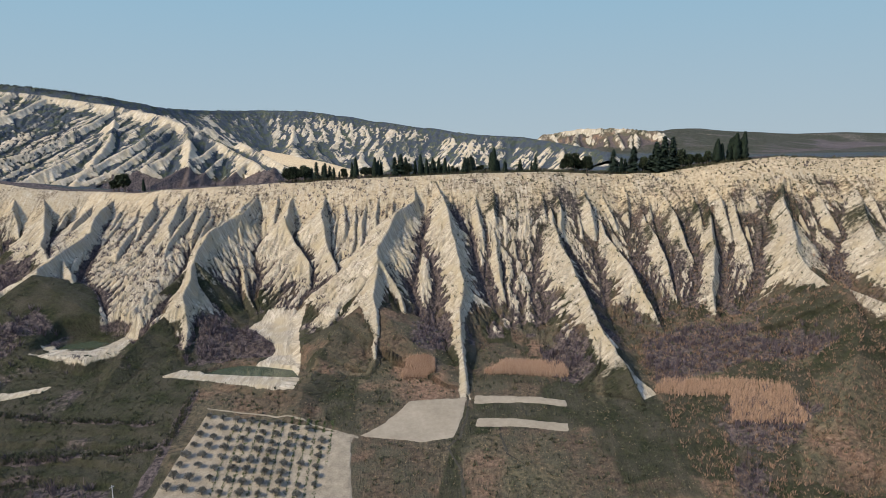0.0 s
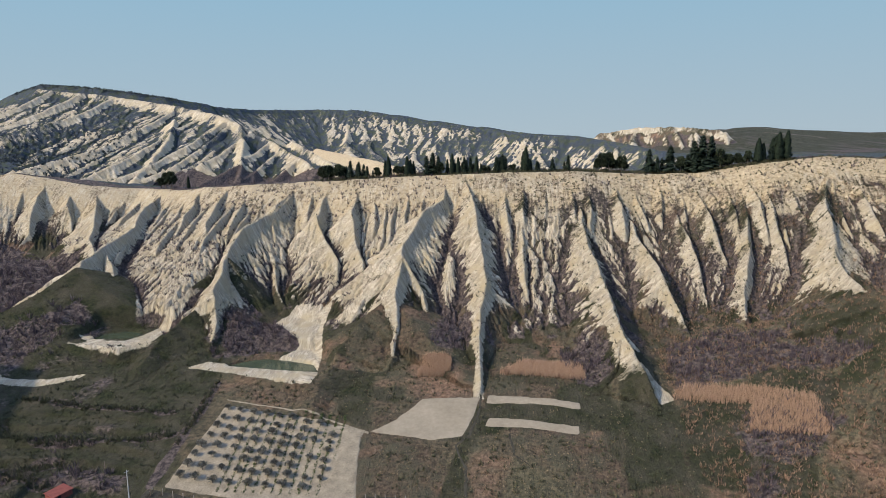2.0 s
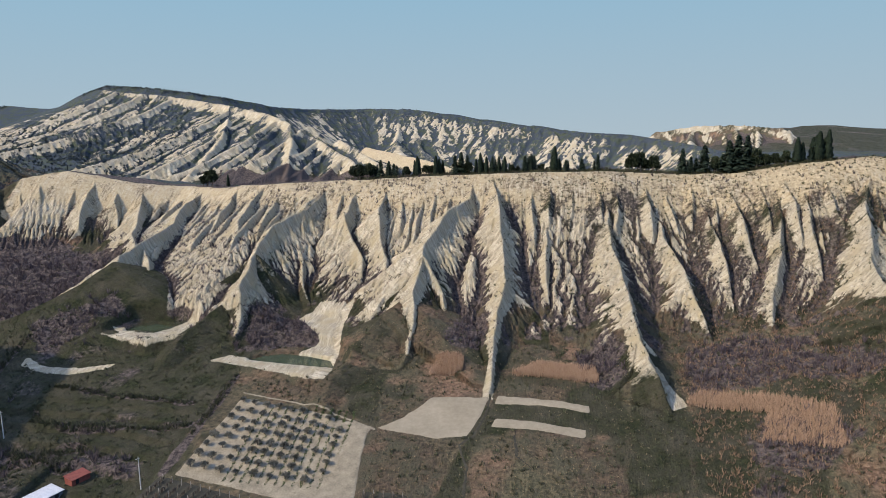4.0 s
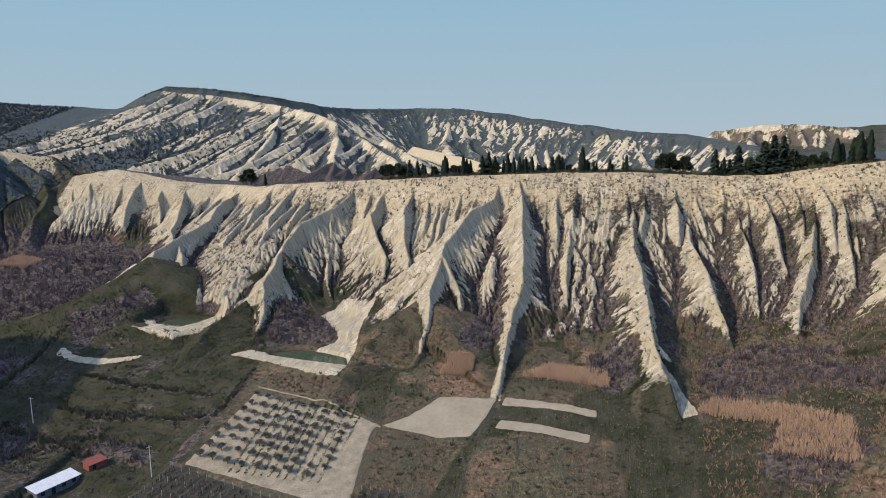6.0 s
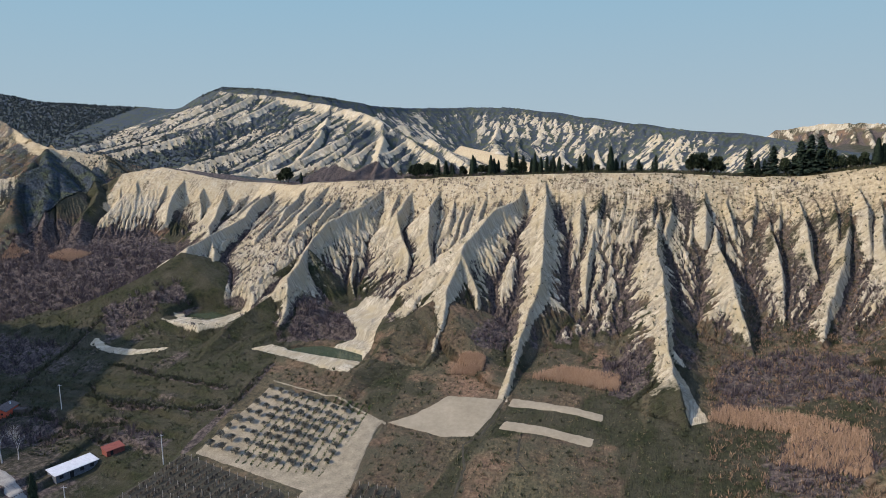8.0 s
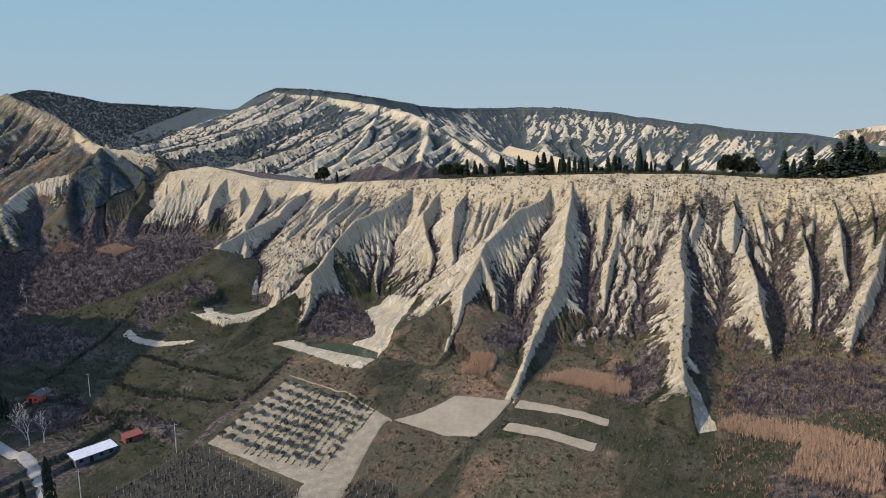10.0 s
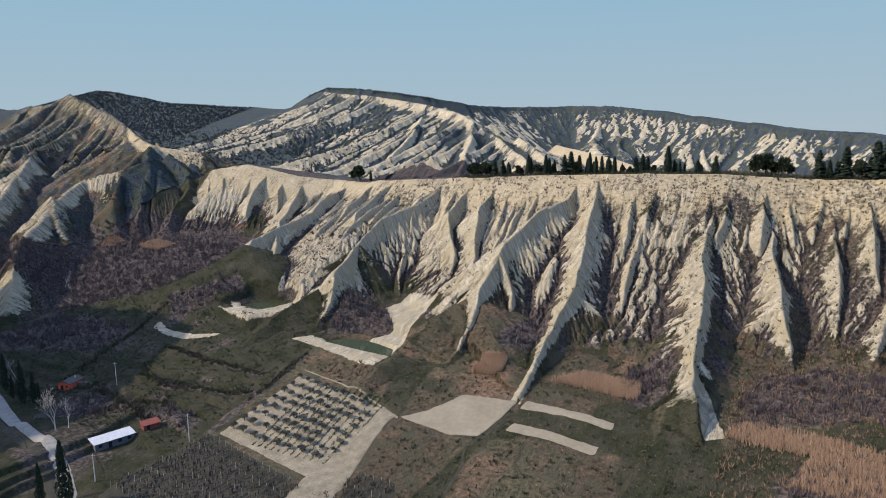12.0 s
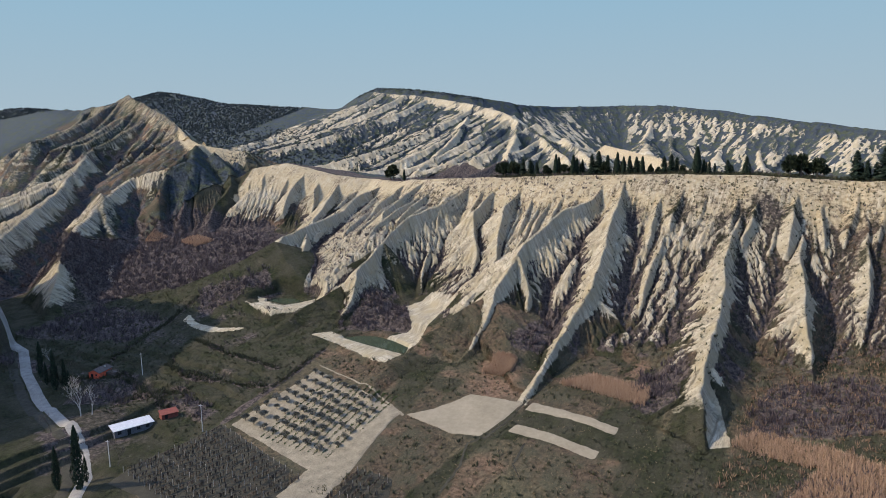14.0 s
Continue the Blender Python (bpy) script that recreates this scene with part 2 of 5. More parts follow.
def outside(x, y, polygon):
    """Distance to a polygon, negative inside it."""
    p = np.array(polygon, float)
    best, odd = np.full(np.shape(x), 1e9), np.zeros(np.shape(x), bool)
    for a, b in zip(p, np.roll(p, -1, 0)):
        ab = b - a
        t = np.clip(((x - a[0]) * ab[0] + (y - a[1]) * ab[1]) / (ab @ ab), 0, 1)
        best = np.minimum(best, np.hypot(x - a[0] - t * ab[0], y - a[1] - t * ab[1]))
        crossing = ((a[1] > y) != (b[1] > y)) & (x < a[0] + (y - a[1]) * ab[0] / (ab[1] if ab[1] else 1e-9))
        odd ^= crossing
    return np.where(odd, -best, best)


# Terraces and basins dug into the slope: outline, level, width of the bank.
POND = [(-111, 310), (-106, 317), (-98, 321), (-86, 319), (-73, 314), (-68, 304), (-88, 306)]
TARN = [(-188, 327), (-188, 336), (-179, 341), (-168, 337), (-171, 329)]
DUG = [([(-127, 304), (-98, 297), (-66, 289), (-63, 306), (-78, 332), (-105, 332), (-125, 318)], 22.0, 6), (POND, 19.6, 3),
       ([(-196, 318), (-167, 311), (-155, 321), (-152, 338), (-170, 348), (-192, 340)], 29.0, 5), (TARN, 27.0, 3)]


# The great spurs of the face.
spur(*CREST[1:], left=1.05, right=0.5, rill=0.5)
spur((-5, 451, 103), (0, 425, 92), (3, 403, 84.5), (6.3, 379, 67), (9.5, 357, 55), (7, 334, 40), (8.5, 308, 29.5), (8, 286, 20), left=1.75, right=1.75)
spur((67, 451, 103), (65, 428, 87), (66, 405, 77), (67, 386, 67.5), (71, 362, 54), (74, 335, 44.5), (75, 318, 38.5), (76, 297, 33), (84, 282, 18.5), left=1.26, right=1.94)
spur((75, 318, 38), (66, 300, 27), (58, 288, 19), left=0.70, right=0.90, bare=0.5)
spur((88, 458, 98), (92, 431, 80.5), (97, 400, 67), (103.7, 365.5, 52.5), (109, 351, 39), (110, 342, 30), left=1.20, right=1.94)
spur((114, 455, 98), (122, 428, 80.5), (124, 405, 69), (125, 385, 54), (127, 369, 40), left=1.35, right=1.79)
spur((137, 448, 96), (138, 416, 80), (139.5, 398, 66), (141, 386, 54), left=1.35, right=1.64)
spur((163, 446, 100), (158.5, 413, 82.5), (152, 390, 67), (142, 364, 48), (139, 350, 37), left=1.35, right=1.64)
spur((176, 441, 102), (171.6, 408, 81.5), (170, 390, 68), (169, 374, 54), left=1.35, right=1.64, bare=0.9)
spur((28, 452, 102), (30, 430, 85.5), (30, 407, 73), (30, 382, 58.5), (32, 360, 40), left=1.41, right=1.64)
spur((45, 452, 102), (41.5, 431, 83.5), (41, 405, 69), (42, 381, 53), (44, 356, 35), left=1.49, right=1.64)
spur((-18, 453, 102), (-18, 425, 90), (-26, 408, 86), (-36, 374, 70), (-34.4, 341, 51), (-32, 322, 36), (-34, 306, 24), left=1.13, right=1.64)
spur((-35, 365, 66), (-24, 354, 48), (-18, 340, 35), left=1.49, right=1.49)
spur((-38, 342, 47), (-50, 332, 39), (-60, 312, 30), (-63, 290, 23), (-62, 272, 17.5), (-55, 262, 13), left=0.36, right=0.40, rill=0.4, bare=0.12)
spur((-140, 352, 44), (-147, 332, 35), (-151, 312, 28), (-150, 290, 19.5), left=0.42, right=0.50, rill=0.2, bare=0.0)
spur((-120, 468, 97), (-126, 432, 83), (-136, 406, 75), (-138, 381, 62), (-134, 349, 50.5), (-128, 336, 36), (-126, 324, 26), left=1.26, right=1.79)
spur((-137, 381, 61), (-150, 360, 49), (-163, 342, 39), (-178, 318, 27), left=0.50, right=0.9, rill=0.5, bare=0.3)
spur((-122, 468, 96), (-128, 436, 86), (-120, 411, 62), (-109, 382, 42), (-103, 372, 34), left=1.49, right=1.49)
spur((-98, 466, 98), (-96, 424, 80), (-88, 408, 67), (-78, 394, 58), (-73, 378, 40), left=1.49, right=1.64)
spur((-78, 462, 99), (-74.5, 425, 84), (-68, 404, 68), (-59, 388, 57), (-54, 370, 41), left=1.49, right=1.64)
spur((-68, 460, 100), (-69, 431, 81), (-64, 412, 62), left=1.49, right=1.64)
spur((-52, 456, 101), (-60, 438, 83), (-55, 415, 66), (-46, 390, 52), (-44, 372, 42), left=1.35, right=1.64)
spur((-176, 480, 94), (-166, 418, 77), (-157, 402, 67), (-149, 386, 53), left=1.35, right=1.64)
spur((-200, 492, 92), (-191, 444, 78), (-186, 415, 60), (-180, 390, 45), left=1.35, right=1.49)
spur((-245, 520, 88), (-233, 471, 81), (-222, 430, 66), (-215, 400, 58), left=1.20, right=1.49)
spur((-222, 440, 72), (-222, 373, 60), (-214, 358, 48), (-206, 346, 34), left=0.60, right=1.35)
spur((-222, 400, 63), (-205, 375, 52), (-199, 362, 40), (-192, 352, 31), left=0.70, right=1.35)
spur((-219, 366, 58), (-228, 347, 48), (-242, 331, 40), (-264, 318, 30), (-292, 302, 19), (-335, 282, 7), left=0.80, right=0.42, rill=0.1, bare=0.0)
spur((-300, 524, 90), (-280, 490, 77), (-262, 450, 64), (-240, 420, 53), left=1.20, right=1.35)
spur((-318, 521, 92), (-310, 500, 81), (-298, 484, 66), (-288, 468, 53), left=1.35, right=1.64)
spur((-340, 522, 97), (-329, 490, 82), (-322, 474, 63), (-329, 458, 46), left=1.49, right=1.94)
spur((-356, 520, 99), (-347, 498, 82), (-341, 480, 62), (-344, 466, 48), left=1.49, right=1.94)
spur((-382, 514, 100), (-373, 499, 89), (-361, 482, 67), (-356, 470, 50), left=1.49, right=1.94)
spur((-398, 508, 96), (-386, 490, 79), (-372, 470, 55), left=1.3, right=1.7)
spur((212, 446, 110), (200, 410, 91), (192, 383, 78.5), (184, 358, 67), (183, 344, 60), (186, 330, 55), left=0.9, right=1.2, bare=0.9)
spur((188, 334, 57), (189, 318, 54), (180, 295, 45), (165, 270, 33), (148, 250, 22), left=0.55, right=0.6, rill=0.3, bare=0.12)
spur((187, 346, 60), (172, 322, 45), (160, 305, 34), left=0.60, right=0.60, rill=0.5, bare=0.1)
spur((180, 295, 44), (165, 276, 33), (150, 260, 26), (128, 246, 12), left=0.50, right=0.60, rill=0.5, bare=0.1)
spur((245, 446, 110), (244, 414, 94), (232, 380, 78), (228, 345, 62), (220, 310, 48), left=1.20, right=1.35, bare=0.7)
spur((285, 440, 111), (275, 400, 88), (262, 360, 68), (255, 320, 50), left=1.20, right=1.35, bare=0.7)
spur((330, 430, 112), (320, 380, 88), (300, 330, 62), (290, 290, 40), left=1.20, right=1.35, bare=0.7)
spur((190, 322, 55), (205, 285, 50), (200, 240, 44), (178, 205, 36), (160, 180, 28), left=0.70, right=0.60, bare=0.7)
# Short ribs between them, hung from the crest.
ribs = random.Random(5)
for k in range(84):
    rx = -300 + k * 6.8 + ribs.uniform(-2, 2)
    ry, rz = np.interp(rx, CREST[:, 0], CREST[:, 1]), np.interp(rx, CREST[:, 0], CREST[:, 2])
    slow = rx < -130
    rl, rs = ribs.uniform(40, 78) * (1.35 if slow else 1.0), ribs.uniform(-5, 7) + (10 if slow else 0)
    proud = ribs.uniform(0.5, 5.0) * (1.0 if rx < -20 else 1.3 if k % 2 else 0.2)
    line = [(rx + rs * f, ry - rl * f, rz - float(wall_drop(rx, rl * f)) + proud * b) for f, b in ((0.05, 0.0), (0.3, 0.55), (0.55, 1.0), (0.8, 0.75), (1.0, -0.3))]
    spur(*line, left=1.2, right=1.6, bare=0.95)

# The hill to the west, its long nose and the badlands under it.
# Low bare values: less clay, darker cover in place of the hill's shade.
hang([(-1199, 800, 184), (-1000, 745, 186), (-890, 702, 196), (-800, 672, 176), (-715, 640, 161), (-628, 598, 141), (-560, 560, 128), (-500, 530, 121)], (0.1, -0.99), 150, 75, 26, 11, 1.0, 1.3, zone="west", bare=0.42)
spur((-560, 548, 126), (-500, 540, 119), (-468, 562, 112), (-440, 600, 96), (-430, 640, 80), left=0.5, right=0.7, rill=0.3, zone="west", bare=0.3)
spur((-500, 525, 121), (-468, 463, 98), (-440, 430, 72), (-418, 418, 55), left=0.9, right=0.8, zone="west", bare=0.15)
spur((-478, 500, 110), (-435, 460, 88), (-405, 428, 52), left=0.9, right=0.8, zone="west", bare=0.15)
spur((-470, 520, 112), (-430, 508, 97), (-408, 490, 84), (-390, 452, 65), (-382, 436, 54), left=0.9, right=0.8, zone="west", bare=0.1)
spur((-500, 519, 122), (-454, 481, 109), (-470, 462, 100), (-500, 444, 93), (-478, 400, 76), (-430, 345, 59), (-380, 305, 45), (-345, 276, 20), left=1.2, right=0.8, zone="west", bare=0.6)
spur((-480, 400, 82), (-452, 385, 66), (-431, 375, 56), left=1.0, right=1.0, zone="west", bare=0.5)
hang([(-640, 480, 112), (-560, 400, 78), (-500, 330, 60), (-450, 270, 40)], (-0.3, -0.95), 90, 45, 18, 12, 1.1, 1.3, zone="west", bare=0.6)
# The great hill to the north-west.
TOP = [(-974, 1300, 190), (-900, 1275, 212), (-836, 1262, 226), (-725, 1262, 217), (-667, 1270, 209), (-615, 1290, 200), (-562, 1360, 189)]
spur(*TOP, left=0.9, right=0.30, rill=0.2, zone="far", bare=0.0)
NW = [(-836, 1250, 219), (-806, 1246, 214), (-707, 1232, 205), (-635, 1215, 195), (-557, 1180, 184), (-488, 1130, 172), (-427, 1080, 162), (-367, 1020, 144), (-318, 985, 124), (-265, 935, 103), (-215, 880, 86)]
spur(*[(x, y, z - 9) for x, y, z in NW], left=0.36, right=0.36, rill=0.6, zone="far", bare=0.55)
hang(NW, (-0.42, -0.90), 320, 112, 28, 21, 0.72, 1.3, "far", bend=0.25, bare=0.95)
spur((-365, 1014, 146), (-340, 950, 122), (-322, 890, 92), (-312, 850, 76), left=0.9, right=1.3, zone="far")
spur((-500, 1085, 158), (-470, 1000, 128), (-462, 930, 100), (-455, 870, 80), left=0.7, right=1.0, zone="far")
spur((-290, 1010, 122), (-240, 960, 104), (-190, 900, 84), (-150, 860, 70), left=0.8, right=0.9, zone="far")
# The row behind it, paler and lower to the east.
ROW = [(-556, 1380, 187), (-538, 1440, 186), (-512, 1530, 185), (-470, 1595, 186), (-428, 1632, 187), (-322, 1645, 185), (-270, 1650, 178), (-184, 1640, 161), (-87, 1625, 148), (-18, 1616, 138), (55, 1560, 126), (166, 1540, 119), (250, 1450, 104), (310, 1330, 90)]
spur(*[(x, y - 6, z - 24) for x, y, z in ROW], left=0.66, right=0.4, rill=0.5, zone="far", bare=0.5)
hang(ROW, (0.22, -0.97), 170, 92, 40, 31, 0.62, 1.3, "far", bare=0.95, bend=0.3)
spur(*[(x + 30, y + 220, z - 4) for x, y, z in ROW], left=1.0, right=0.2, rill=0.3, zone="far", bare=0.0)
EAST = [(300, 2150, 118), (420, 2160, 135), (540, 2140, 135), (640, 2100, 124)]
hang(EAST, (-0.2, -0.98), 260, 100, 36, 41, 0.9, 1.3, "far")
spur((640, 2300, 122), (900, 2600, 134), (1300, 2900, 112), (1900, 3000, 105), left=0.15, right=0.2, rill=0.2, zone="far", bare=0.0)
spur((-2600, 1700, 235), (-1800, 1330, 240), (-1563, 1250, 252), (-1375, 1290, 213), (-1128, 1300, 194), (-1000, 1330, 193), (-880, 1300, 205), left=0.3, right=0.3, rill=0.5, zone="far", bare=0.0)
spur((-1900, 900, 195), (-1560, 900, 199), (-1400, 850, 190), (-1199, 800, 182), left=0.5, right=0.35, rill=0.8, zone="far", bare=0.05)


# A field slope between the far hills.
spur((-330, 1290, 102), (-200, 1215, 80), (-100, 1150, 56), left=0.6, right=0.6, rill=0.0, zone="far", bare=0.0)
# Unseen hill, added to cast shade over the west of the valley.
spur((-680, 110, 149), (-590, 160, 179), (-526, 190, 169), (-486, 198, 177), (-446, 200, 163), (-411, 194, 171), (-376, 202, 157), (-351, 195, 162), (-336, 138, 149), (-296, -20, 114), left=2.8, right=2.8, rill=0.5, zone="far", bare=0.0)


def land(xs, ys):
    """Height and cover of the land over the lines xs, ys."""
    x, y = np.meshgrid(xs, ys)
    base, wall, floor = base_height(x, y)
    wx, wy = cloudy(x, y, 0.05, 21, 3) - 0.5, cloudy(x, y, 0.05, 25, 3) - 0.5
    z = base.copy()
    near, bare = np.full(z.shape, 99.0), np.zeros(z.shape)
    run_along, down = x.copy(), y * 1.6
    for points, left, right, rill, bareness, zone, seed in SPURS:
        reach = (points[:, 2].max() - 5) / min(left, right) if zone != "face" else np.ptp(points[:, 2]) / min(left, right) * 0.7 + 26
        reach = min(reach, 520)
        warp = 5.5 if zone == "face" else 7
        i0, i1 = np.searchsorted(xs, (points[:, 0].min() - reach, points[:, 0].max() + reach))
        j0, j1 = np.searchsorted(ys, (points[:, 1].min() - reach, points[:, 1].max() + reach))
        if i1 <= i0 or j1 <= j0:
            continue
        cut = (slice(j0, j1), slice(i0, i1))
        px, py = x[cut] + wx[cut] * warp, y[cut] + wy[cut] * warp
        best, along, ridge, side = np.full(px.shape, 1e9), np.zeros(px.shape), np.zeros(px.shape), np.zeros(px.shape)
        run = 0.0
        for a, b in zip(points[:-1], points[1:]):
            ab = b[:2] - a[:2]
            l = max(np.hypot(*ab), 1e-6)
            t = np.clip(((px - a[0]) * ab[0] + (py - a[1]) * ab[1]) / l ** 2, 0, 1)
            dx, dy = px - a[0] - t * ab[0], py - a[1] - t * ab[1]
            d = np.hypot(dx, dy)
            m = d < best
            best[m] = d[m]
            along[m], ridge[m] = (run + t * l)[m], (a[2] + t * (b[2] - a[2]))[m]
            side[m] = np.sign(ab[0] * dy - ab[1] * dx)[m]
            run += l
        slope = np.where(side > 0, right, left)
        unit = 1.0 if zone != "far" else 0.4
        u = along * unit + best * 0.25 * unit
        grooves = 1 - np.abs(2 * lattice(u / 4.2, side * 7 + seed * 3.7 + best * unit / 30, seed) - 1)
        small = 1 - np.abs(2 * lattice(u / 1.5, side * 5 + seed * 1.3 + best * unit / 14, seed + 50) - 1)
        depth = rill * np.minimum(best / 5, 1.8) / (unit if unit < 1 else 1) ** 0.5
        if zone == "face" and right > 1.5:
            # The lee flank is a short cliff over a slower slope.
            drop = np.where(side > 0, right * np.minimum(best, 3.4) + 0.72 * np.maximum(best - 3.4, 0), left * best)
        else:
            drop = slope * best
        h = ridge - drop - depth * (0.65 * grooves + 0.42 * small) + 0.4
        m = h > z[cut]
        z[cut][m] = h[m]
        near[cut][m], bare[cut][m] = best[m], bareness
        run_along[cut][m], down[cut][m] = (u + seed * 37.0)[m], best[m]
    rugged = smooth(1.5, 6, z - base) * bare
    unit = 1.0 if ys[0] < 560 else 0.45
    z = z - rugged * (0.32 if unit == 1.0 else 0.4) * (2.6 * np.abs(2 * cloudy(x, y, 0.10 * unit, 81, 2) - 1) + 1.5 * np.abs(2 * lattice(x * 0.33 * unit, y * 0.2 * unit, 85) - 1) + 0.8 * np.abs(2 * lattice(x * 0.75 * unit, y * 0.4 * unit, 87) - 1) - 1.4)
    if ys[0] < 350 and xs[-1] > -200:
        high = blurred(((z - floor > 3.0) & (y > 292) & (below_crest(x, y) > -3)).astype(float), 2) > 0.6
        firm = np.where(z - base > 1.0, np.clip(bare, 0.05, 1), 1.0) * smooth(0, 60, below_crest(x, y)) * (1 - 0.15 * smooth(-20, 50, x))
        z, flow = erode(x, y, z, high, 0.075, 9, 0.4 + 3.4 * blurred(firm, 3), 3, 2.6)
    elif 0 < ys[0] < 1700 and xs[0] > -3000:
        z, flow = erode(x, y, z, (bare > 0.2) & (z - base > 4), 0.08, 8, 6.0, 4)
    else:
        flow = np.zeros(z.shape)
    if ys[0] < 350 and xs[-1] > -200:
        for polygon, level, bank in DUG:
            w = smooth(bank, 0, outside(x, y, polygon))
            z, base = z + (level - z) * w, base + (level - base) * w
    return x, y, z, base, near, bare, wall, floor, run_along, down, flow


def lines(*stretches):
    """Grid lines: (from, to, step) ..."""
    return np.unique(np.round(np.concatenate([np.arange(a, b, s) for a, b, s in stretches]), 3))


def sheet_mesh(name, x, y, z, covers, pick=None):
    rows, cols = z.shape
    index = np.arange(rows * cols).reshape(rows, cols)
    quads = np.stack((index[:-1, :-1], index[:-1, 1:], index[1:, 1:], index[1:, :-1]), -1)
    quads = quads[pick] if pick is not None else quads.reshape(-1, 4)
    used, inverse = np.unique(quads, return_inverse=True)
    mesh = bpy.data.meshes.new(name)
    mesh.vertices.add(len(used))
    mesh.vertices.foreach_set("co", (np.stack((x, y, z), -1) * S).reshape(-1, 3)[used].astype(np.float32).ravel())
    mesh.loops.add(quads.size)
    mesh.loops.foreach_set("vertex_index", inverse.astype(np.int32).ravel())
    mesh.polygons.add(len(quads))
    mesh.polygons.foreach_set("loop_start", np.arange(0, quads.size, 4, dtype=np.int32))
    mesh.polygons.foreach_set("use_smooth", np.ones(len(quads), dtype=bool))
    for key, values in covers.items():
        mesh.attributes.new(key, "FLOAT", "POINT").data.foreach_set("value", values.ravel()[used].astype(np.float32))
    mesh.update(calc_edges=True)
    ob = new(name, mesh)
    return ob


def blurred(z, cells):
    """Mean of the neighbourhood, twice over."""
    for axis in (0, 1, 0, 1):
        pad = np.concatenate([np.repeat(np.take(z, [0], axis), cells + 1, axis), z, np.repeat(np.take(z, [-1], axis), cells, axis)], axis)
        c = np.cumsum(pad, axis)
        n = z.shape[axis]
        z = (np.take(c, range(2 * cells + 1, 2 * cells + 1 + n), axis) - np.take(c, range(n), axis)) / (2 * cells + 1)
    return z


# Bare ground by outline: dams, banks and tracks of pale clay.
PALE = [[(-129, 304), (-99, 296), (-66, 287), (-66, 300), (-86, 304), (-123, 312)], [(-92, 317), (-68, 306), (-70, 322), (-76, 348), (-76, 369), (-96, 374), (-104, 358), (-84, 335)],
        [(-196, 327), (-183, 317), (-163, 314), (-156, 322), (-157, 335), (-155, 347), (-163, 345), (-165, 331), (-170, 321), (-183, 322), (-193, 330)], [(-222, 291), (-206, 287), (-192, 287), (-178, 292), (-176, 297), (-190, 292), (-206, 291.5), (-222, 294)],
        [(6, 283), (10, 284), (8.5, 312), (6.5, 312)], [(84, 282), (90, 286), (78, 312), (72, 314)]]
LUSH = [([(95, 297), (112, 292), (108, 250), (92, 251)], 0.95), ([(113, 240), (128, 242), (124, 230), (110, 230)], 1.0), ([(72, 320), (90, 290), (84, 236), (62, 231)], 0.85), ([(12, 273), (52, 268), (51, 278), (12, 281)], 1.0), ([(-12, 300), (60, 290), (60, 300), (12, 304)], 0.55), ([(86, 236), (118, 226), (118, 262), (95, 282), (88, 276)], 0.8),
        ([(112, 232), (150, 214), (140, 200), (100, 205)], 0.9), ([(-60, 300), (-40, 300), (-36, 262), (-48, 268)], 0.8), ([(60, 280), (84, 275), (90, 225), (60, 225)], 0.55)]
THICK = [[(-122, 320), (-84, 334), (-98, 362), (-128, 350)], [(-215, 300), (-196, 338), (-208, 345), (-236, 318)], [(92, 292), (134, 296), (150, 330), (120, 345), (98, 330)],
         [(113, 270), (134, 276), (144, 257), (131, 244), (109, 248)], [(100, 214), (102, 237), (112, 242), (111, 214)], [(-330, 245), (-235, 264), (-240, 292), (-330, 300)], [(-300, 205), (-250, 226), (-300, 228)], [(-178, 178), (-140, 196), (-150, 174)], [(-200, 205), (-165, 215), (-180, 230), (-206, 224)], [(-150, 226), (-118, 222), (-122, 232), (-148, 236)], [(-440, 300), (-335, 305), (-300, 335), (-252, 366), (-262, 440), (-335, 466), (-440, 440)],
         [(138, 300), (172, 296), (166, 318), (140, 320)], [(-15, 318), (0, 318), (2, 345), (-12, 352)], [(52, 296), (66, 300), (62, 330), (46, 325)]]
# Overgrown banks between the terraces: line, half width.
BANKS = [([(-192, 277), (-159, 272), (-137, 271), (-120, 270)], 2.2), ([(-191, 262), (-184, 252), (-165, 249), (-140, 251), (-115, 255)], 2.8), ([(-177, 220), (-171, 230), (-151, 238)], 4.5),
         ([(-223, 237), (-231, 267), (-233, 288), (-232, 310)], 3.0), ([(-109, 226), (-109, 252), (-110, 292)], 2.5), ([(-240, 215), (-200, 236), (-150, 226)], 4.0)]


def line_distance(x, y, a, b):
    ab = (b[0] - a[0], b[1] - a[1])
    t = np.clip(((x - a[0]) * ab[0] + (y - a[1]) * ab[1]) / (ab[0] ** 2 + ab[1] ** 2), 0, 1)
    return np.hypot(x - a[0] - t * ab[0], y - a[1] - t * ab[1])


FALLOW = [(-640, 606), (-560, 575), (-474, 566), (-452, 546), (-500, 522), (-560, 546)]
RUST = [[(20, 225), (60, 225), (56, 262), (20, 262)], [(-30, 225), (-6, 225), (0, 255), (-28, 256)], [(100, 300), (150, 305), (150, 350), (110, 345)]]


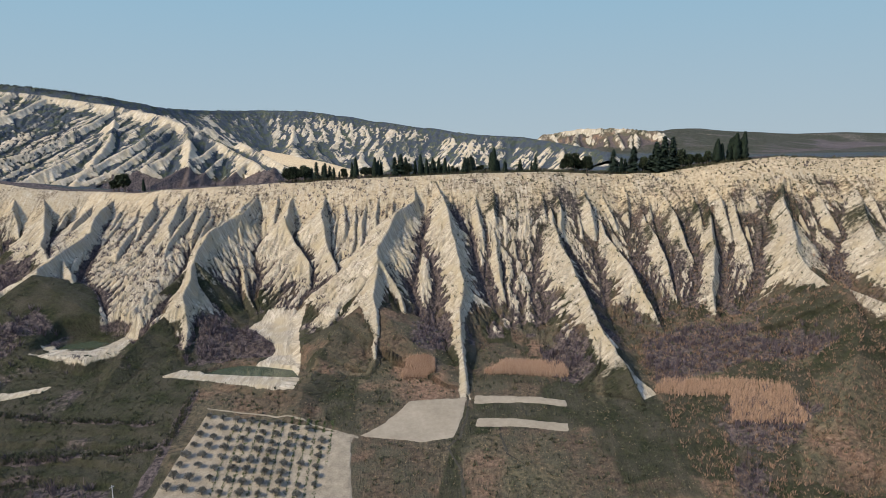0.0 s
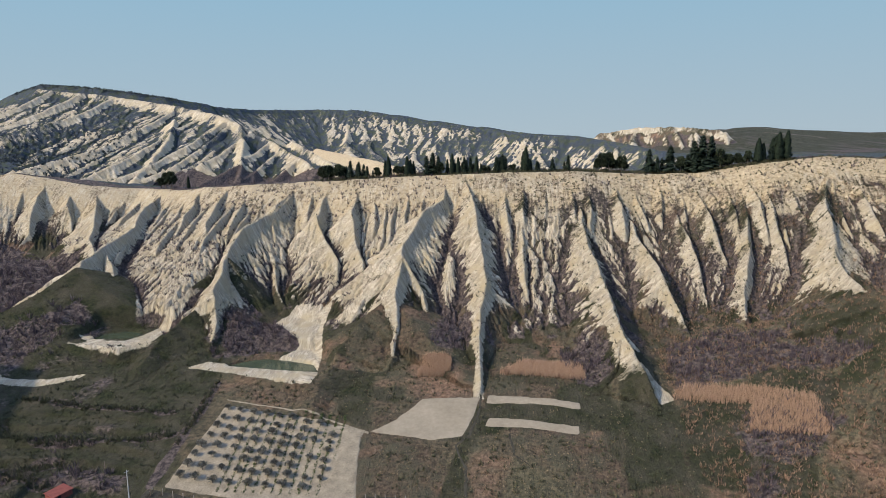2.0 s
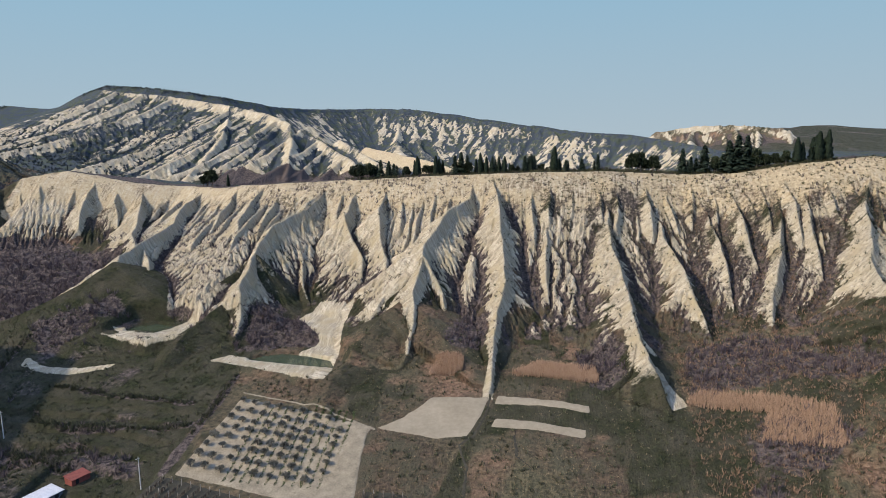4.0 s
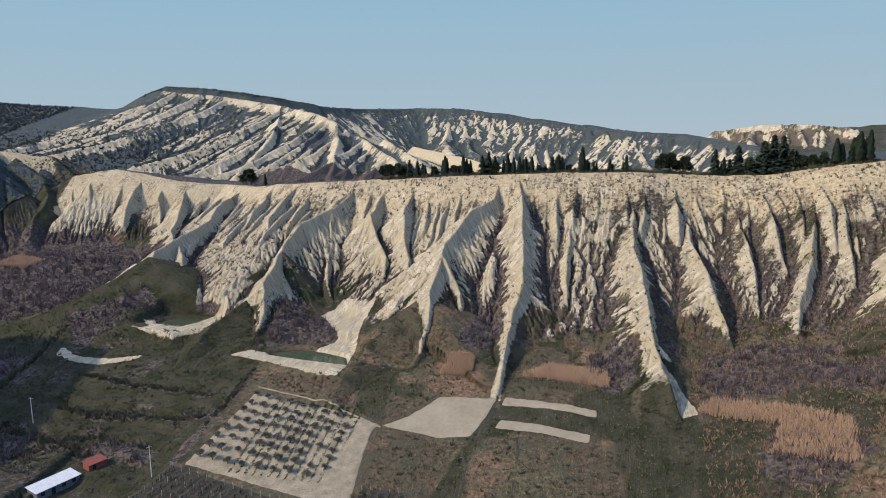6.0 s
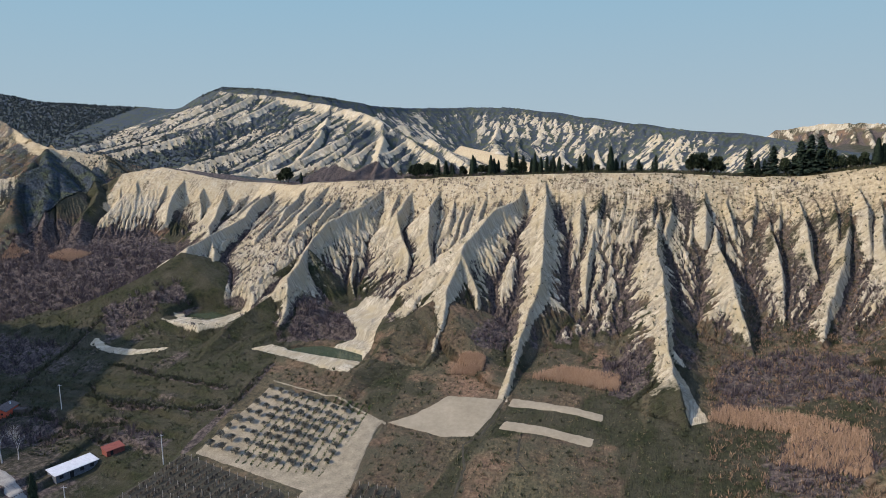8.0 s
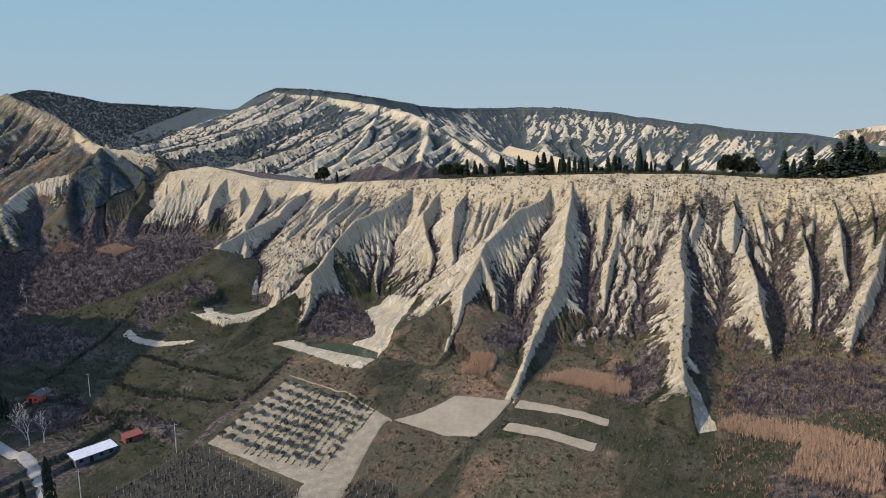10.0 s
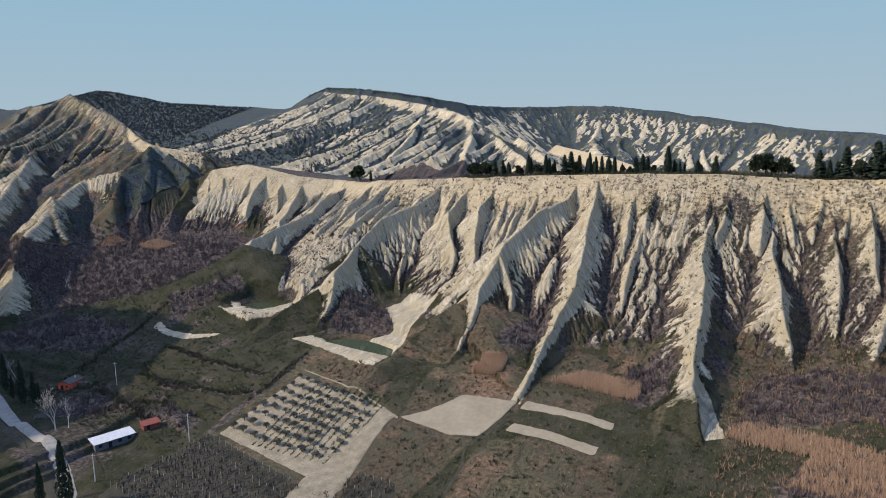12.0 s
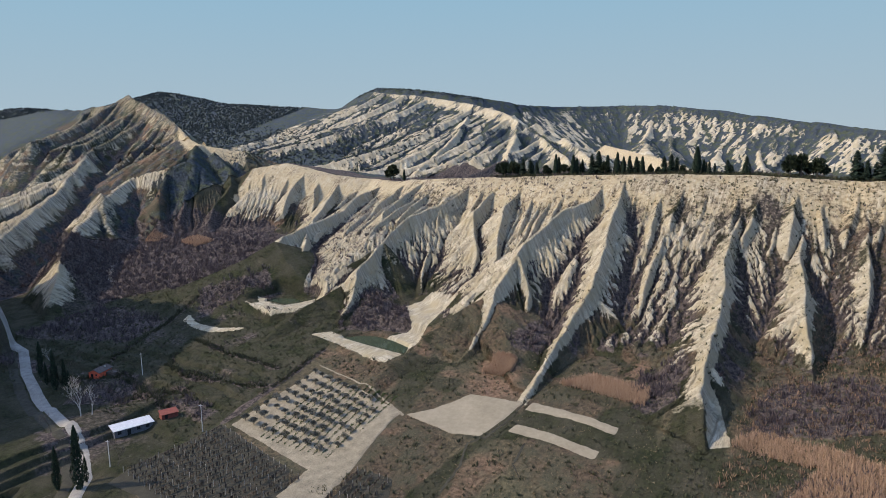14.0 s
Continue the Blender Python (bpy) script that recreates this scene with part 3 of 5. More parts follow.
def cover(x, y, z, base, near, bare, wall, floor, run_along, down, flow):
    """Where clay lies open, and where grass and brush grow."""
    close = (y.min() < 350) & (x.max() > -300) & (y.max() < 700)
    cell = max(1, int(round((7.0 if close else 15.0) / (x[0, len(x[0]) // 2 + 1] - x[0, len(x[0]) // 2]))))
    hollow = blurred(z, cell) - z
    patch, fleck = cloudy(x, y, 0.035, 61), cloudy(x, y, 0.12, 67)
    dy = below_crest(x, y)
    face = (dy > -4) & (x > -425) & (y < 600)
    above = z - floor
    clay = smooth(0.3, 6.5, z - base + (fleck - 0.5) * 5) * np.clip(bare * 1.2, 0, 1)
    lush = 0.4 + 0.6 * smooth(-70, 20, x)
    clay = clay * (1 - smooth(0.0, 2.6, hollow + (fleck - 0.5) * 2.5) * lush * 0.9) * smooth(1, 9, above + (patch - 0.5) * 8 + (fleck - 0.5) * 14)
    clay = clay * (0.75 + 0.25 * smooth(5, 20, above))
    clay = clay * (1 - smooth(32, 18, above) * smooth(-70, -40, x) * face * smooth(1.0, 3.6, near + (fleck - 0.5) * 4))
    band = smooth(42, 22, dy + (patch - 0.5) * 20) * face * smooth(-403, -392, x)
    clay = np.maximum(clay * (1 - 0.55 * band), band * 0.45)
    start = 6 + 6 * smooth(-60, 20, x)
    open_wall = smooth(-0.7, 0.9, (above - start) / 15 - np.maximum(hollow, -1.5) * (0.45 + 0.18 * smooth(-60, 20, x)) + (fleck - 0.5) * 1.6 + (patch - 0.5) * 0.8) * smooth(1, 5, above) * smooth(280, 300, y)
    east = smooth(-62, -12, x)
    proud = smooth(0.6, 3.4, z - base + (fleck - 0.5) * 3.0)
    trough = smooth(0.3, 2.1, hollow + (fleck - 0.5) * 2.2) * (1 - 0.85 * proud)
    open_wall = open_wall * (1 - east * smooth(22, 46, dy + (patch - 0.5) * 30) * trough * 0.95)
    grassy = face * (bare < 0.4) * smooth(0.5, 2.5, z - base)
    clay = np.maximum(clay, (1 - grassy) * face * smooth(-403, -392, x) * open_wall * 0.9 * (1 - 0.5 * band))
    worn = smooth(60, 130, x) * face
    clay = clay * (1 - 0.30 * worn * smooth(0.40, 0.6, fleck)) * (1 - smooth(-2, -6, dy) * (x > -425) * (y < 900))
    brush = smooth(-0.2, 2.2, hollow + (fleck - 0.5)) * lush * smooth(2, 10, wall) * face * (0.95 - 0.62 * smooth(0, 40, x))
    brush = np.maximum(brush, smooth(4, 0.5, z - base) * smooth(4, 16, wall) * face * (0.55 + 0.3 * smooth(50, 80, dy)))
    brush = np.maximum(brush, face * smooth(302, 330, y) * smooth(0.5, 3, above) * smooth(24, 8, above) * (0.15 + 0.6 * smooth(0.45, 0.6, fleck)))
    brush = np.maximum(brush, east * smooth(26, 50, dy + (fleck - 0.5) * 20) * trough * face * smooth(1, 4, above) * (0.15 + 0.45 * smooth(0.4, 0.62, patch)))
    brush = brush * (1 - 0.85 * grassy)
    green = np.maximum(smooth(0.52, 0.70, patch) * 0.75, face * (y > 300) * smooth(0.45, 0.6, cloudy(x, y, 0.08, 91)) * 0.7)
    green = np.maximum(green, grassy * (0.35 + 0.6 * smooth(-60, -140, x)))
    wood = np.zeros(x.shape)
    turf = smooth(0.47, 0.60, cloudy(x, y, 0.06, 95) * 0.55 + fleck * 0.45) * smooth(-60, 40, x) * face * smooth(2, 10, dy) * smooth(90, 50, dy) * 0.42
    clay, green = clay * (1 - turf), np.maximum(green, turf * 0.75)
    brush = np.maximum(brush, 0.75 * smooth(-3, -7, dy) * (x > -425) * (y < 900))
    tan = band * (0.55 + 0.4 * smooth(0.4, 0.6, fleck)) + smooth(150, 172, x) * smooth(15, 7, dy) * smooth(-12, -6, dy) * (y < 600)
    tan = tan * (1 - turf)
    rim = smooth(155, 172, x) * smooth(12, 6, dy + (fleck - 0.5) * 6) * smooth(-10, -6, dy) * (y < 600)
    clay, tan = clay * (1 - 0.9 * rim), np.maximum(tan, rim)
    if close:
        clay, tan = clay * smooth(-408, -394, x), tan * smooth(-408, -394, x)
        green = np.maximum(green, smooth(-98, -122, x) * smooth(345, 325, y) * (0.85 + 0.4 * fleck))
        tread = smooth(-112, -125, x) * smooth(-330, -300, x) * smooth(275, 255, y) * smooth(0.62, 0.72, ((base + 5 * cloudy(x, y, 0.012, 41)) / 2.2) % 1)
        brush = np.maximum(brush, 0.5 * tread)
        brush = np.maximum(brush * (1 - 0.7 * smooth(-112, -140, x) * smooth(320, 295, y)), smooth(-112, -140, x) * smooth(330, 300, y) * 0.5 * smooth(0.60, 0.70, patch))
        for line, wide in BANKS:
            brush = np.maximum(brush, 0.9 * smooth(wide, wide * 0.4, np.min([line_distance(x, y, a, b) for a, b in zip(line[:-1], line[1:])], 0) + (fleck - 0.5) * 4))
        for polygon, amount in LUSH:
            green = np.maximum(green, amount * smooth(5, -3, outside(x, y, polygon)))
        for polygon in RUST:
            green = green * (1 - smooth(5, -3, outside(x, y, polygon)))
        for polygon in THICK:
            w = smooth(5, -4, outside(x, y, polygon) + (fleck - 0.5) * 12)
            brush, clay = np.maximum(brush, w * 0.95), clay * (1 - w)
        for polygon in PALE:
            w = smooth(1.5, -0.5, outside(x, y, polygon) + (cloudy(x, y, 0.4, 71) - 0.5) * 1.2)
            clay, brush = np.maximum(clay, w), brush * (1 - w)
    else:
        west = (x < -415) & (y < 900)
        # Dark brush in the far hollows, also standing in for their shade.
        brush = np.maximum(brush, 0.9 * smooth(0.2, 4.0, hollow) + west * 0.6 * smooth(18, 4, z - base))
        green = np.maximum(green, 0.85 * (bare < 0.1))
        brush = np.maximum(brush, 0.5 * (bare < 0.1) * smooth(0.45, 0.6, patch))
        brush = np.maximum(brush, 0.85 * smooth(6, 2, z - base) * (y < 1800))
        tan = np.maximum(tan, 0.9 * smooth(8, -6, outside(x, y, FALLOW)))
        fallow = smooth(6, -4, outside(x, y, FALLOW))
        clay, brush = clay * (1 - fallow), brush * (1 - fallow)
        brush = np.maximum(brush, 0.85 * (bare < 0.1) * (y > 800) * (y < 1480) * smooth(0.35, 0.5, patch))
        # Clay gives way in hollows and rills, so the cover carries gully shade.
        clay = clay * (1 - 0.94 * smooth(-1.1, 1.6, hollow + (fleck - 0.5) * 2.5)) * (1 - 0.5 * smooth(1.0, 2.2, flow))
        if y.max() > 1500 and y.min() > 1000:
            rim = np.min([line_distance(x, y, a, b) for a, b in zip(ROW[:-1], ROW[1:])], 0)
            clay = clay * (1 - 0.75 * smooth(30, 8, rim + (fleck - 0.5) * 30))
        nose = smooth(15, -15, outside(x, y, [(-510, 535), (-455, 560), (-395, 470), (-400, 425), (-455, 440)]))
        clay, green, brush = clay * (1 - 0.85 * nose), np.maximum(green, 0.8 * nose), np.maximum(brush, nose * 0.4 * (x > -440))
        green = np.maximum(green, 0.7 * (y > 1500) * (y < 1850))
        field = smooth(12, -4, outside(x, y, [(-335, 1270), (-320, 1315), (-200, 1245), (-90, 1170), (-110, 1130), (-200, 1180)]))
        clay, brush, tan = clay * (1 - field), brush * (1 - field), np.maximum(tan, 0.0)
        green, tan = np.maximum(green * (1 - field), field * 0.3), np.maximum(tan, field * 0.8)
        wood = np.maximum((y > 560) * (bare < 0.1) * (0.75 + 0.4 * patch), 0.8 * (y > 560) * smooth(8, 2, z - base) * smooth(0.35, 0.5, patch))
        wood = wood * (1 - field)
        # Fields on the horizon, their paler cover carrying haze in its colour.
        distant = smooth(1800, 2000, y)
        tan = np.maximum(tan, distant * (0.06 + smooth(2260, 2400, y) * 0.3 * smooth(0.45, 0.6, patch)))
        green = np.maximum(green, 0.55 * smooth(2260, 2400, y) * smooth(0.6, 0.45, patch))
        # Bluish wood tint over all land past 905: haze put into the colour.
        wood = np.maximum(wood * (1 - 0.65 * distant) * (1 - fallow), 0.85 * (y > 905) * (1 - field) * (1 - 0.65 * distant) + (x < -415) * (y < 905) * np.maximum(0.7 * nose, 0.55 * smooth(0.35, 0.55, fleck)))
        # West hill clay thinned further, its shade put into the cover.
        clay = clay * (1 - 0.15 * (x < -415) * (y < 900)) * (1 - 0.6 * (y > 905) * smooth(0.46, 0.60, cloudy(x, y, 0.018, 93) * 0.75 + fleck * 0.25))
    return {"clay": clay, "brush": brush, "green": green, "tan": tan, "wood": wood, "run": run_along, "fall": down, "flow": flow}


# ---- the land ----
NX = lines((-420, 290, 0.62))
NY = lines((60, 200, 2.5), (200, 290, 0.9), (290, 562, 0.62))
LAY = land(NX, NY)
X, Y, Z, FLOOR = LAY[0], LAY[1], LAY[2], LAY[7]
COVER = cover(*LAY)


def height(x, y):
    """Height of the land at plan points, in plan units."""
    i, j = np.interp(x, NX, np.arange(len(NX))), np.interp(y, NY, np.arange(len(NY)))
    a, b = np.minimum(i.astype(int), len(NX) - 2), np.minimum(j.astype(int), len(NY) - 2)
    u, v = i - a, j - b
    return Z[b, a] * (1 - u) * (1 - v) + Z[b, a + 1] * u * (1 - v) + Z[b + 1, a] * (1 - u) * v + Z[b + 1, a + 1] * u * v


def cover_at(key, x, y):
    i = np.clip(np.searchsorted(NX, x), 0, len(NX) - 1)
    j = np.clip(np.searchsorted(NY, y), 0, len(NY) - 1)
    return COVER[key][j, i]


def spot(x, y, sink=0.0):
    """The place in metres on the land over a plan point."""
    return Vector((x * S, y * S, float(height(np.array([x]), np.array([y]))[0]) * S - sink))


steep = blurred(((Z - FLOOR > 4.5) & (Y > 285) | (below_crest(X, Y) < 6)).astype(float), 4) > 0.5
pick = steep[:-1, :-1]
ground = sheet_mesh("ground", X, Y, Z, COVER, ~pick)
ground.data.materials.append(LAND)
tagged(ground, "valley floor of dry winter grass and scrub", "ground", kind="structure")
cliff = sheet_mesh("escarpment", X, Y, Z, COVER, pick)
cliff.data.materials.append(LAND)
tagged(cliff, "pale clay badland escarpment cut by sharp gullies", "cliff", kind="structure")


SHEETS = {}


def far_sheet(name, xs, ys, label, sink=None):
    data = land(xs, ys)
    SHEETS[name] = (xs, ys, data[2])
    c = cover(*data)
    z = data[2].copy()
    if sink:
        for x0, x1, y0, y1, low in sink:
            inside = (data[0] > x0) & (data[0] < x1) & (data[1] > y0) & (data[1] < y1)
            z[inside] -= low
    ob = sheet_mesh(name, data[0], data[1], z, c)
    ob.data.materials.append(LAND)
    return tagged(ob, label, "hill", kind="structure")


far_sheet("hill_west", lines((-1100, -419, 2.4)), lines((200, 900, 2.4)), "eroded hill with shaded clay gullies and a pale field")
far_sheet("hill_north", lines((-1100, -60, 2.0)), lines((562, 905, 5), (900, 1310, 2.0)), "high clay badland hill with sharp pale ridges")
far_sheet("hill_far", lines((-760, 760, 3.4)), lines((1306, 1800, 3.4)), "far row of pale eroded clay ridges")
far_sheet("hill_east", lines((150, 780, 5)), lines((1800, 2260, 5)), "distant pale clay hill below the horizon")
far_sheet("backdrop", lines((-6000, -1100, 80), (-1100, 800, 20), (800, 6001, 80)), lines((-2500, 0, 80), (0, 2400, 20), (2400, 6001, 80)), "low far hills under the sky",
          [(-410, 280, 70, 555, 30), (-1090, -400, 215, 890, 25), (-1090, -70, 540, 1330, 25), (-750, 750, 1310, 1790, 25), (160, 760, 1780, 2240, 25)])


# ---- materials of the things ----
def plain(name, dark, light, scale=1.5, rough=0.9, specular=0.2, bump=0.03, spread=0.25):
    """A mottled surface between two tones, each object a little different."""
    n = Nodes(name, rough, specular)
    grain, cloud = n.noise(scale * 6, 4, 0.65), n.noise(scale, 4)
    c = n.mix(n.ramp(n.math("ADD", n.math("MULTIPLY", grain, 0.5), n.math("MULTIPLY", cloud, 0.5)), 0.35, 0.65), dark, light)
    c = n.mix(n.math("MULTIPLY", n.chance(), spread), c, dark)
    return n.done(c, grain, bump, 0.6)


def leafy(name, dark, light, rough=0.7):
    """Leaves, twigs and stems: every clump has its own tone."""
    n = Nodes(name, rough, 0.15)
    c = n.mix(n.island(), dark, light)
    return n.done(n.mix(n.math("MULTIPLY", n.chance(), 0.35), c, dark))


SOIL = plain("pale_soil", (0.12, 0.10, 0.068), (0.275, 0.232, 0.16), 0.35, bump=0.1)
FIELD = plain("ploughed_field", (0.175, 0.146, 0.10), (0.265, 0.225, 0.158), 0.12, bump=0.06)
GRAVEL = plain("gravel", (0.15, 0.137, 0.118), (0.28, 0.26, 0.225), 0.5)
EARTH = plain("dark_earth", (0.020, 0.018, 0.013), (0.058, 0.052, 0.034), 0.5, bump=0.08)
BARK = plain("bark", (0.055, 0.042, 0.032), (0.14, 0.115, 0.09), 3)
PALE_BARK = plain("pale_bark", (0.22, 0.20, 0.18), (0.45, 0.42, 0.38), 3)
CONCRETE = plain("concrete", (0.36, 0.35, 0.33), (0.52, 0.50, 0.47), 2)
STAKE = plain("stake", (0.16, 0.14, 0.12), (0.34, 0.31, 0.27), 3)
ROOF = plain("roof_sheet", (0.36, 0.36, 0.37), (0.56, 0.56, 0.57), 0.8, 0.5)
TILE = plain("roof_tile", (0.05, 0.045, 0.042), (0.13, 0.10, 0.085), 1.5)
RED = plain("red_paint", (0.42, 0.075, 0.04), (0.62, 0.13, 0.07), 1.2)
RUSTY = plain("rusty_sheet", (0.12, 0.035, 0.028), (0.22, 0.07, 0.05), 1.2)
GREY = plain("grey_board", (0.06, 0.065, 0.08), (0.14, 0.145, 0.16), 1.2)
DARK = plain("dark_opening", (0.01, 0.01, 0.01), (0.02, 0.02, 0.022), 2)
CONIFER = leafy("conifer_leaves", (0.010, 0.017, 0.012), (0.035, 0.052, 0.032))
HOLM = leafy("evergreen_leaves", (0.012, 0.018, 0.010), (0.045, 0.058, 0.030))
OLIVE = leafy("olive_leaves", (0.06, 0.06, 0.048), (0.17, 0.16, 0.13))
TWIG = leafy("bare_twigs", (0.042, 0.033, 0.038), (0.145, 0.112, 0.110))
RUSSET = leafy("russet_twigs", (0.10, 0.066, 0.045), (0.29, 0.19, 0.12))
SCRUB = leafy("scrub_leaves", (0.026, 0.029, 0.016), (0.095, 0.092, 0.05))
# Bluish like the wood cover, with the haze put into the tone.
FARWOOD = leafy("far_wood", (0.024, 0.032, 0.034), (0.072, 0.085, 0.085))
TUFT = leafy("dry_tufts", (0.12, 0.09, 0.05), (0.30, 0.23, 0.14))
REED = leafy("reed_stems", (0.25, 0.158, 0.10), (0.54, 0.375, 0.255))
WEED = leafy("weeds", (0.035, 0.05, 0.018), (0.09, 0.115, 0.045))
MEADOW = leafy("meadow_grass", (0.022, 0.030, 0.012), (0.075, 0.088, 0.036))
VINE = leafy("vine_wood", (0.05, 0.038, 0.030), (0.13, 0.10, 0.08))


def water_material():
    n = Nodes("pond_water", 0.06, 0.5)
    return n.done(n.mix(n.noise(0.3, 3), (0.030, 0.042, 0.026), (0.055, 0.068, 0.040)), n.noise(3, 3), 0.01, 0.3)


WATER = water_material()


# ---- mesh helpers ----
def mesh_object(name, verts, faces, material, parent=None, label=""):
    mesh = bpy.data.meshes.new(name)
    mesh.from_pydata([tuple(v) for v in verts], [], [tuple(f) for f in faces])
    mesh.materials.append(material)
    ob = new(name, mesh)
    ob.parent = parent
    return tagged(ob, label)


def part(name, bm, material, parent=None, label="", soft=False):
    mesh = bpy.data.meshes.new(name)
    bm.to_mesh(mesh)
    bm.free()
    mesh.materials.append(material)
    if soft:
        mesh.polygons.foreach_set("use_smooth", [True] * len(mesh.polygons))
    ob = new(name, mesh)
    ob.parent = parent
    return tagged(ob, label)


def box(bm, size, m, bevel=0.0):
    got = bmesh.ops.create_cube(bm, size=1, matrix=m @ Matrix.Diagonal((*size, 1)))
    if bevel:
        edges = {e for v in got["verts"] for e in v.link_edges}
        bmesh.ops.bevel(bm, geom=list(edges), offset=bevel, segments=1, affect="EDGES")
    return bm


def tube(bm, points, radii, sides=6):
    """A tapering tube through points."""
    rings = []
    for k, (p, r) in enumerate(zip(points, radii)):
        p = Vector(p)
        d = (Vector(points[min(k + 1, len(points) - 1)]) - Vector(points[max(k - 1, 0)])).normalized()
        a = d.orthogonal().normalized()
        b = d.cross(a)
        rings.append([bm.verts.new(p + (a * math.cos(2 * math.pi * i / sides) + b * math.sin(2 * math.pi * i / sides)) * r) for i in range(sides)])
    for low, high in zip(rings, rings[1:]):
        for i in range(sides):
            bm.faces.new((low[i], low[(i + 1) % sides], high[(i + 1) % sides], high[i]))
    bm.faces.new(rings[-1])
    bm.faces.new(rings[0][::-1])
    return bm


def resample(line, step):
    line = np.array(line, float)
    s = np.r_[0, np.cumsum(np.hypot(*np.diff(line, axis=0).T))]
    t = np.linspace(0, s[-1], max(2, int(s[-1] / step) + 1))
    return np.stack([np.interp(t, s, line[:, k]) for k in (0, 1)], -1)


def loft(name, a, b, material, label, category, step=1.0, lift=0.10, wobble=0.5, kind="structure", seed=1, crown=0.0):
    """A sheet laid on the land between two lines of the plan."""
    a, b = np.array(a, float), np.array(b, float)
    sa = max(np.hypot(*np.diff(a, axis=0).T).sum(), np.hypot(*np.diff(b, axis=0).T).sum())
    n = max(3, int(sa / step))
    ra, rb = resample(a, sa / n / 4), resample(b, sa / n / 4)
    ra, rb = ra[np.linspace(0, len(ra) - 1, n).astype(int)], rb[np.linspace(0, len(rb) - 1, n).astype(int)]
    m = max(3, int(np.hypot(*(ra - rb).T).max() / step))
    f = np.linspace(0, 1, m)[None, :, None]
    p = ra[:, None] * (1 - f) + rb[:, None] * f
    p = p + wobble * np.stack([cloudy(p[..., 0], p[..., 1], 0.35, seed) - 0.5, cloudy(p[..., 0], p[..., 1], 0.35, seed + 9) - 0.5], -1) * 2
    z = height(p[..., 0], p[..., 1]) * S + lift + crown * np.sin(math.pi * np.linspace(0, 1, m))[None, :]
    edge = np.minimum(np.arange(m), np.arange(m)[::-1])[None, :] + np.zeros((n, 1))
    edge = np.minimum(edge, np.minimum(np.arange(n), np.arange(n)[::-1])[:, None])
    z = z - (edge == 0) * (lift + 0.10)
    verts = np.concatenate([p * S, z[..., None]], -1).reshape(-1, 3)
    i = np.arange(n * m).reshape(n, m)
    faces = np.stack((i[:-1, :-1], i[:-1, 1:], i[1:, 1:], i[1:, :-1]), -1).reshape(-1, 4)
    ob = mesh_object(name, verts.tolist(), faces.tolist(), material)
    ob.data.polygons.foreach_set("use_smooth", [True] * len(ob.data.polygons))
    return tagged(ob, label, category, kind=kind)


def many_blades(name, roots, heights, widths, spread, per, material, label, category, seed, droop=0.0):
    """A stand of stems: at each root a sheaf of thin tapering blades. One object of stuff."""
    rng = np.random.default_rng(seed)
    n = len(roots) * per
    root = np.repeat(np.asarray(roots, float), per, 0)
    h = np.repeat(heights, per) * rng.uniform(0.55, 1.1, n)
    w = np.repeat(widths, per) * rng.uniform(0.7, 1.3, n)
    turn, lean = rng.uniform(0, 2 * math.pi, n), rng.uniform(0, 1, n) ** 0.7 * spread
    out = np.stack((np.cos(turn), np.sin(turn), np.zeros(n)), -1)
    foot = root + out * (rng.uniform(0, 0.35, n) * h * spread)[:, None]
    foot[:, 2] -= 0.15
    tip = foot + out * (np.sin(lean) * h)[:, None] + np.array((0, 0, 1.0)) * (np.cos(lean) * h)[:, None]
    mid = foot * 0.5 + tip * 0.5 + np.stack((rng.normal(0, 0.08, n) * h, rng.normal(0, 0.08, n) * h, np.zeros(n)), -1)
    face = rng.uniform(0, 2 * math.pi, n)
    across = np.stack((np.cos(face), np.sin(face), np.zeros(n)), -1) * (w / 2)[:, None]
    verts = np.stack((foot - across * 0.6, foot + across * 0.6, mid + across, mid - across, tip), 1).reshape(-1, 3)
    k = np.arange(n)[:, None] * 5
    mesh = bpy.data.meshes.new(name)
    loops = np.concatenate((k + np.array((0, 1, 2, 3)), k + np.array((3, 2, 4))), 1)
    mesh.vertices.add(len(verts))
    mesh.vertices.foreach_set("co", verts.astype(np.float32).ravel())
    mesh.loops.add(loops.size)
    mesh.loops.foreach_set("vertex_index", loops.astype(np.int32).ravel())
    mesh.polygons.add(n * 2)
    mesh.polygons.foreach_set("loop_start", (np.arange(n)[:, None] * 7 + np.array((0, 4))).astype(np.int32).ravel())
    mesh.update(calc_edges=True)
    mesh.materials.append(material)
    return tagged(new(name, mesh), label, category, kind="stuff")


def scatter(count, x0, x1, y0, y1, seed, accept):
    """Plan points, kept where accept says so."""
    rng = np.random.default_rng(seed)
    x, y = rng.uniform(x0, x1, count), rng.uniform(y0, y1, count)
    keep = rng.uniform(0, 1, count) < accept(x, y)
    x, y = x[keep], y[keep]
    return np.stack((x * S, y * S, height(x, y) * S), -1)


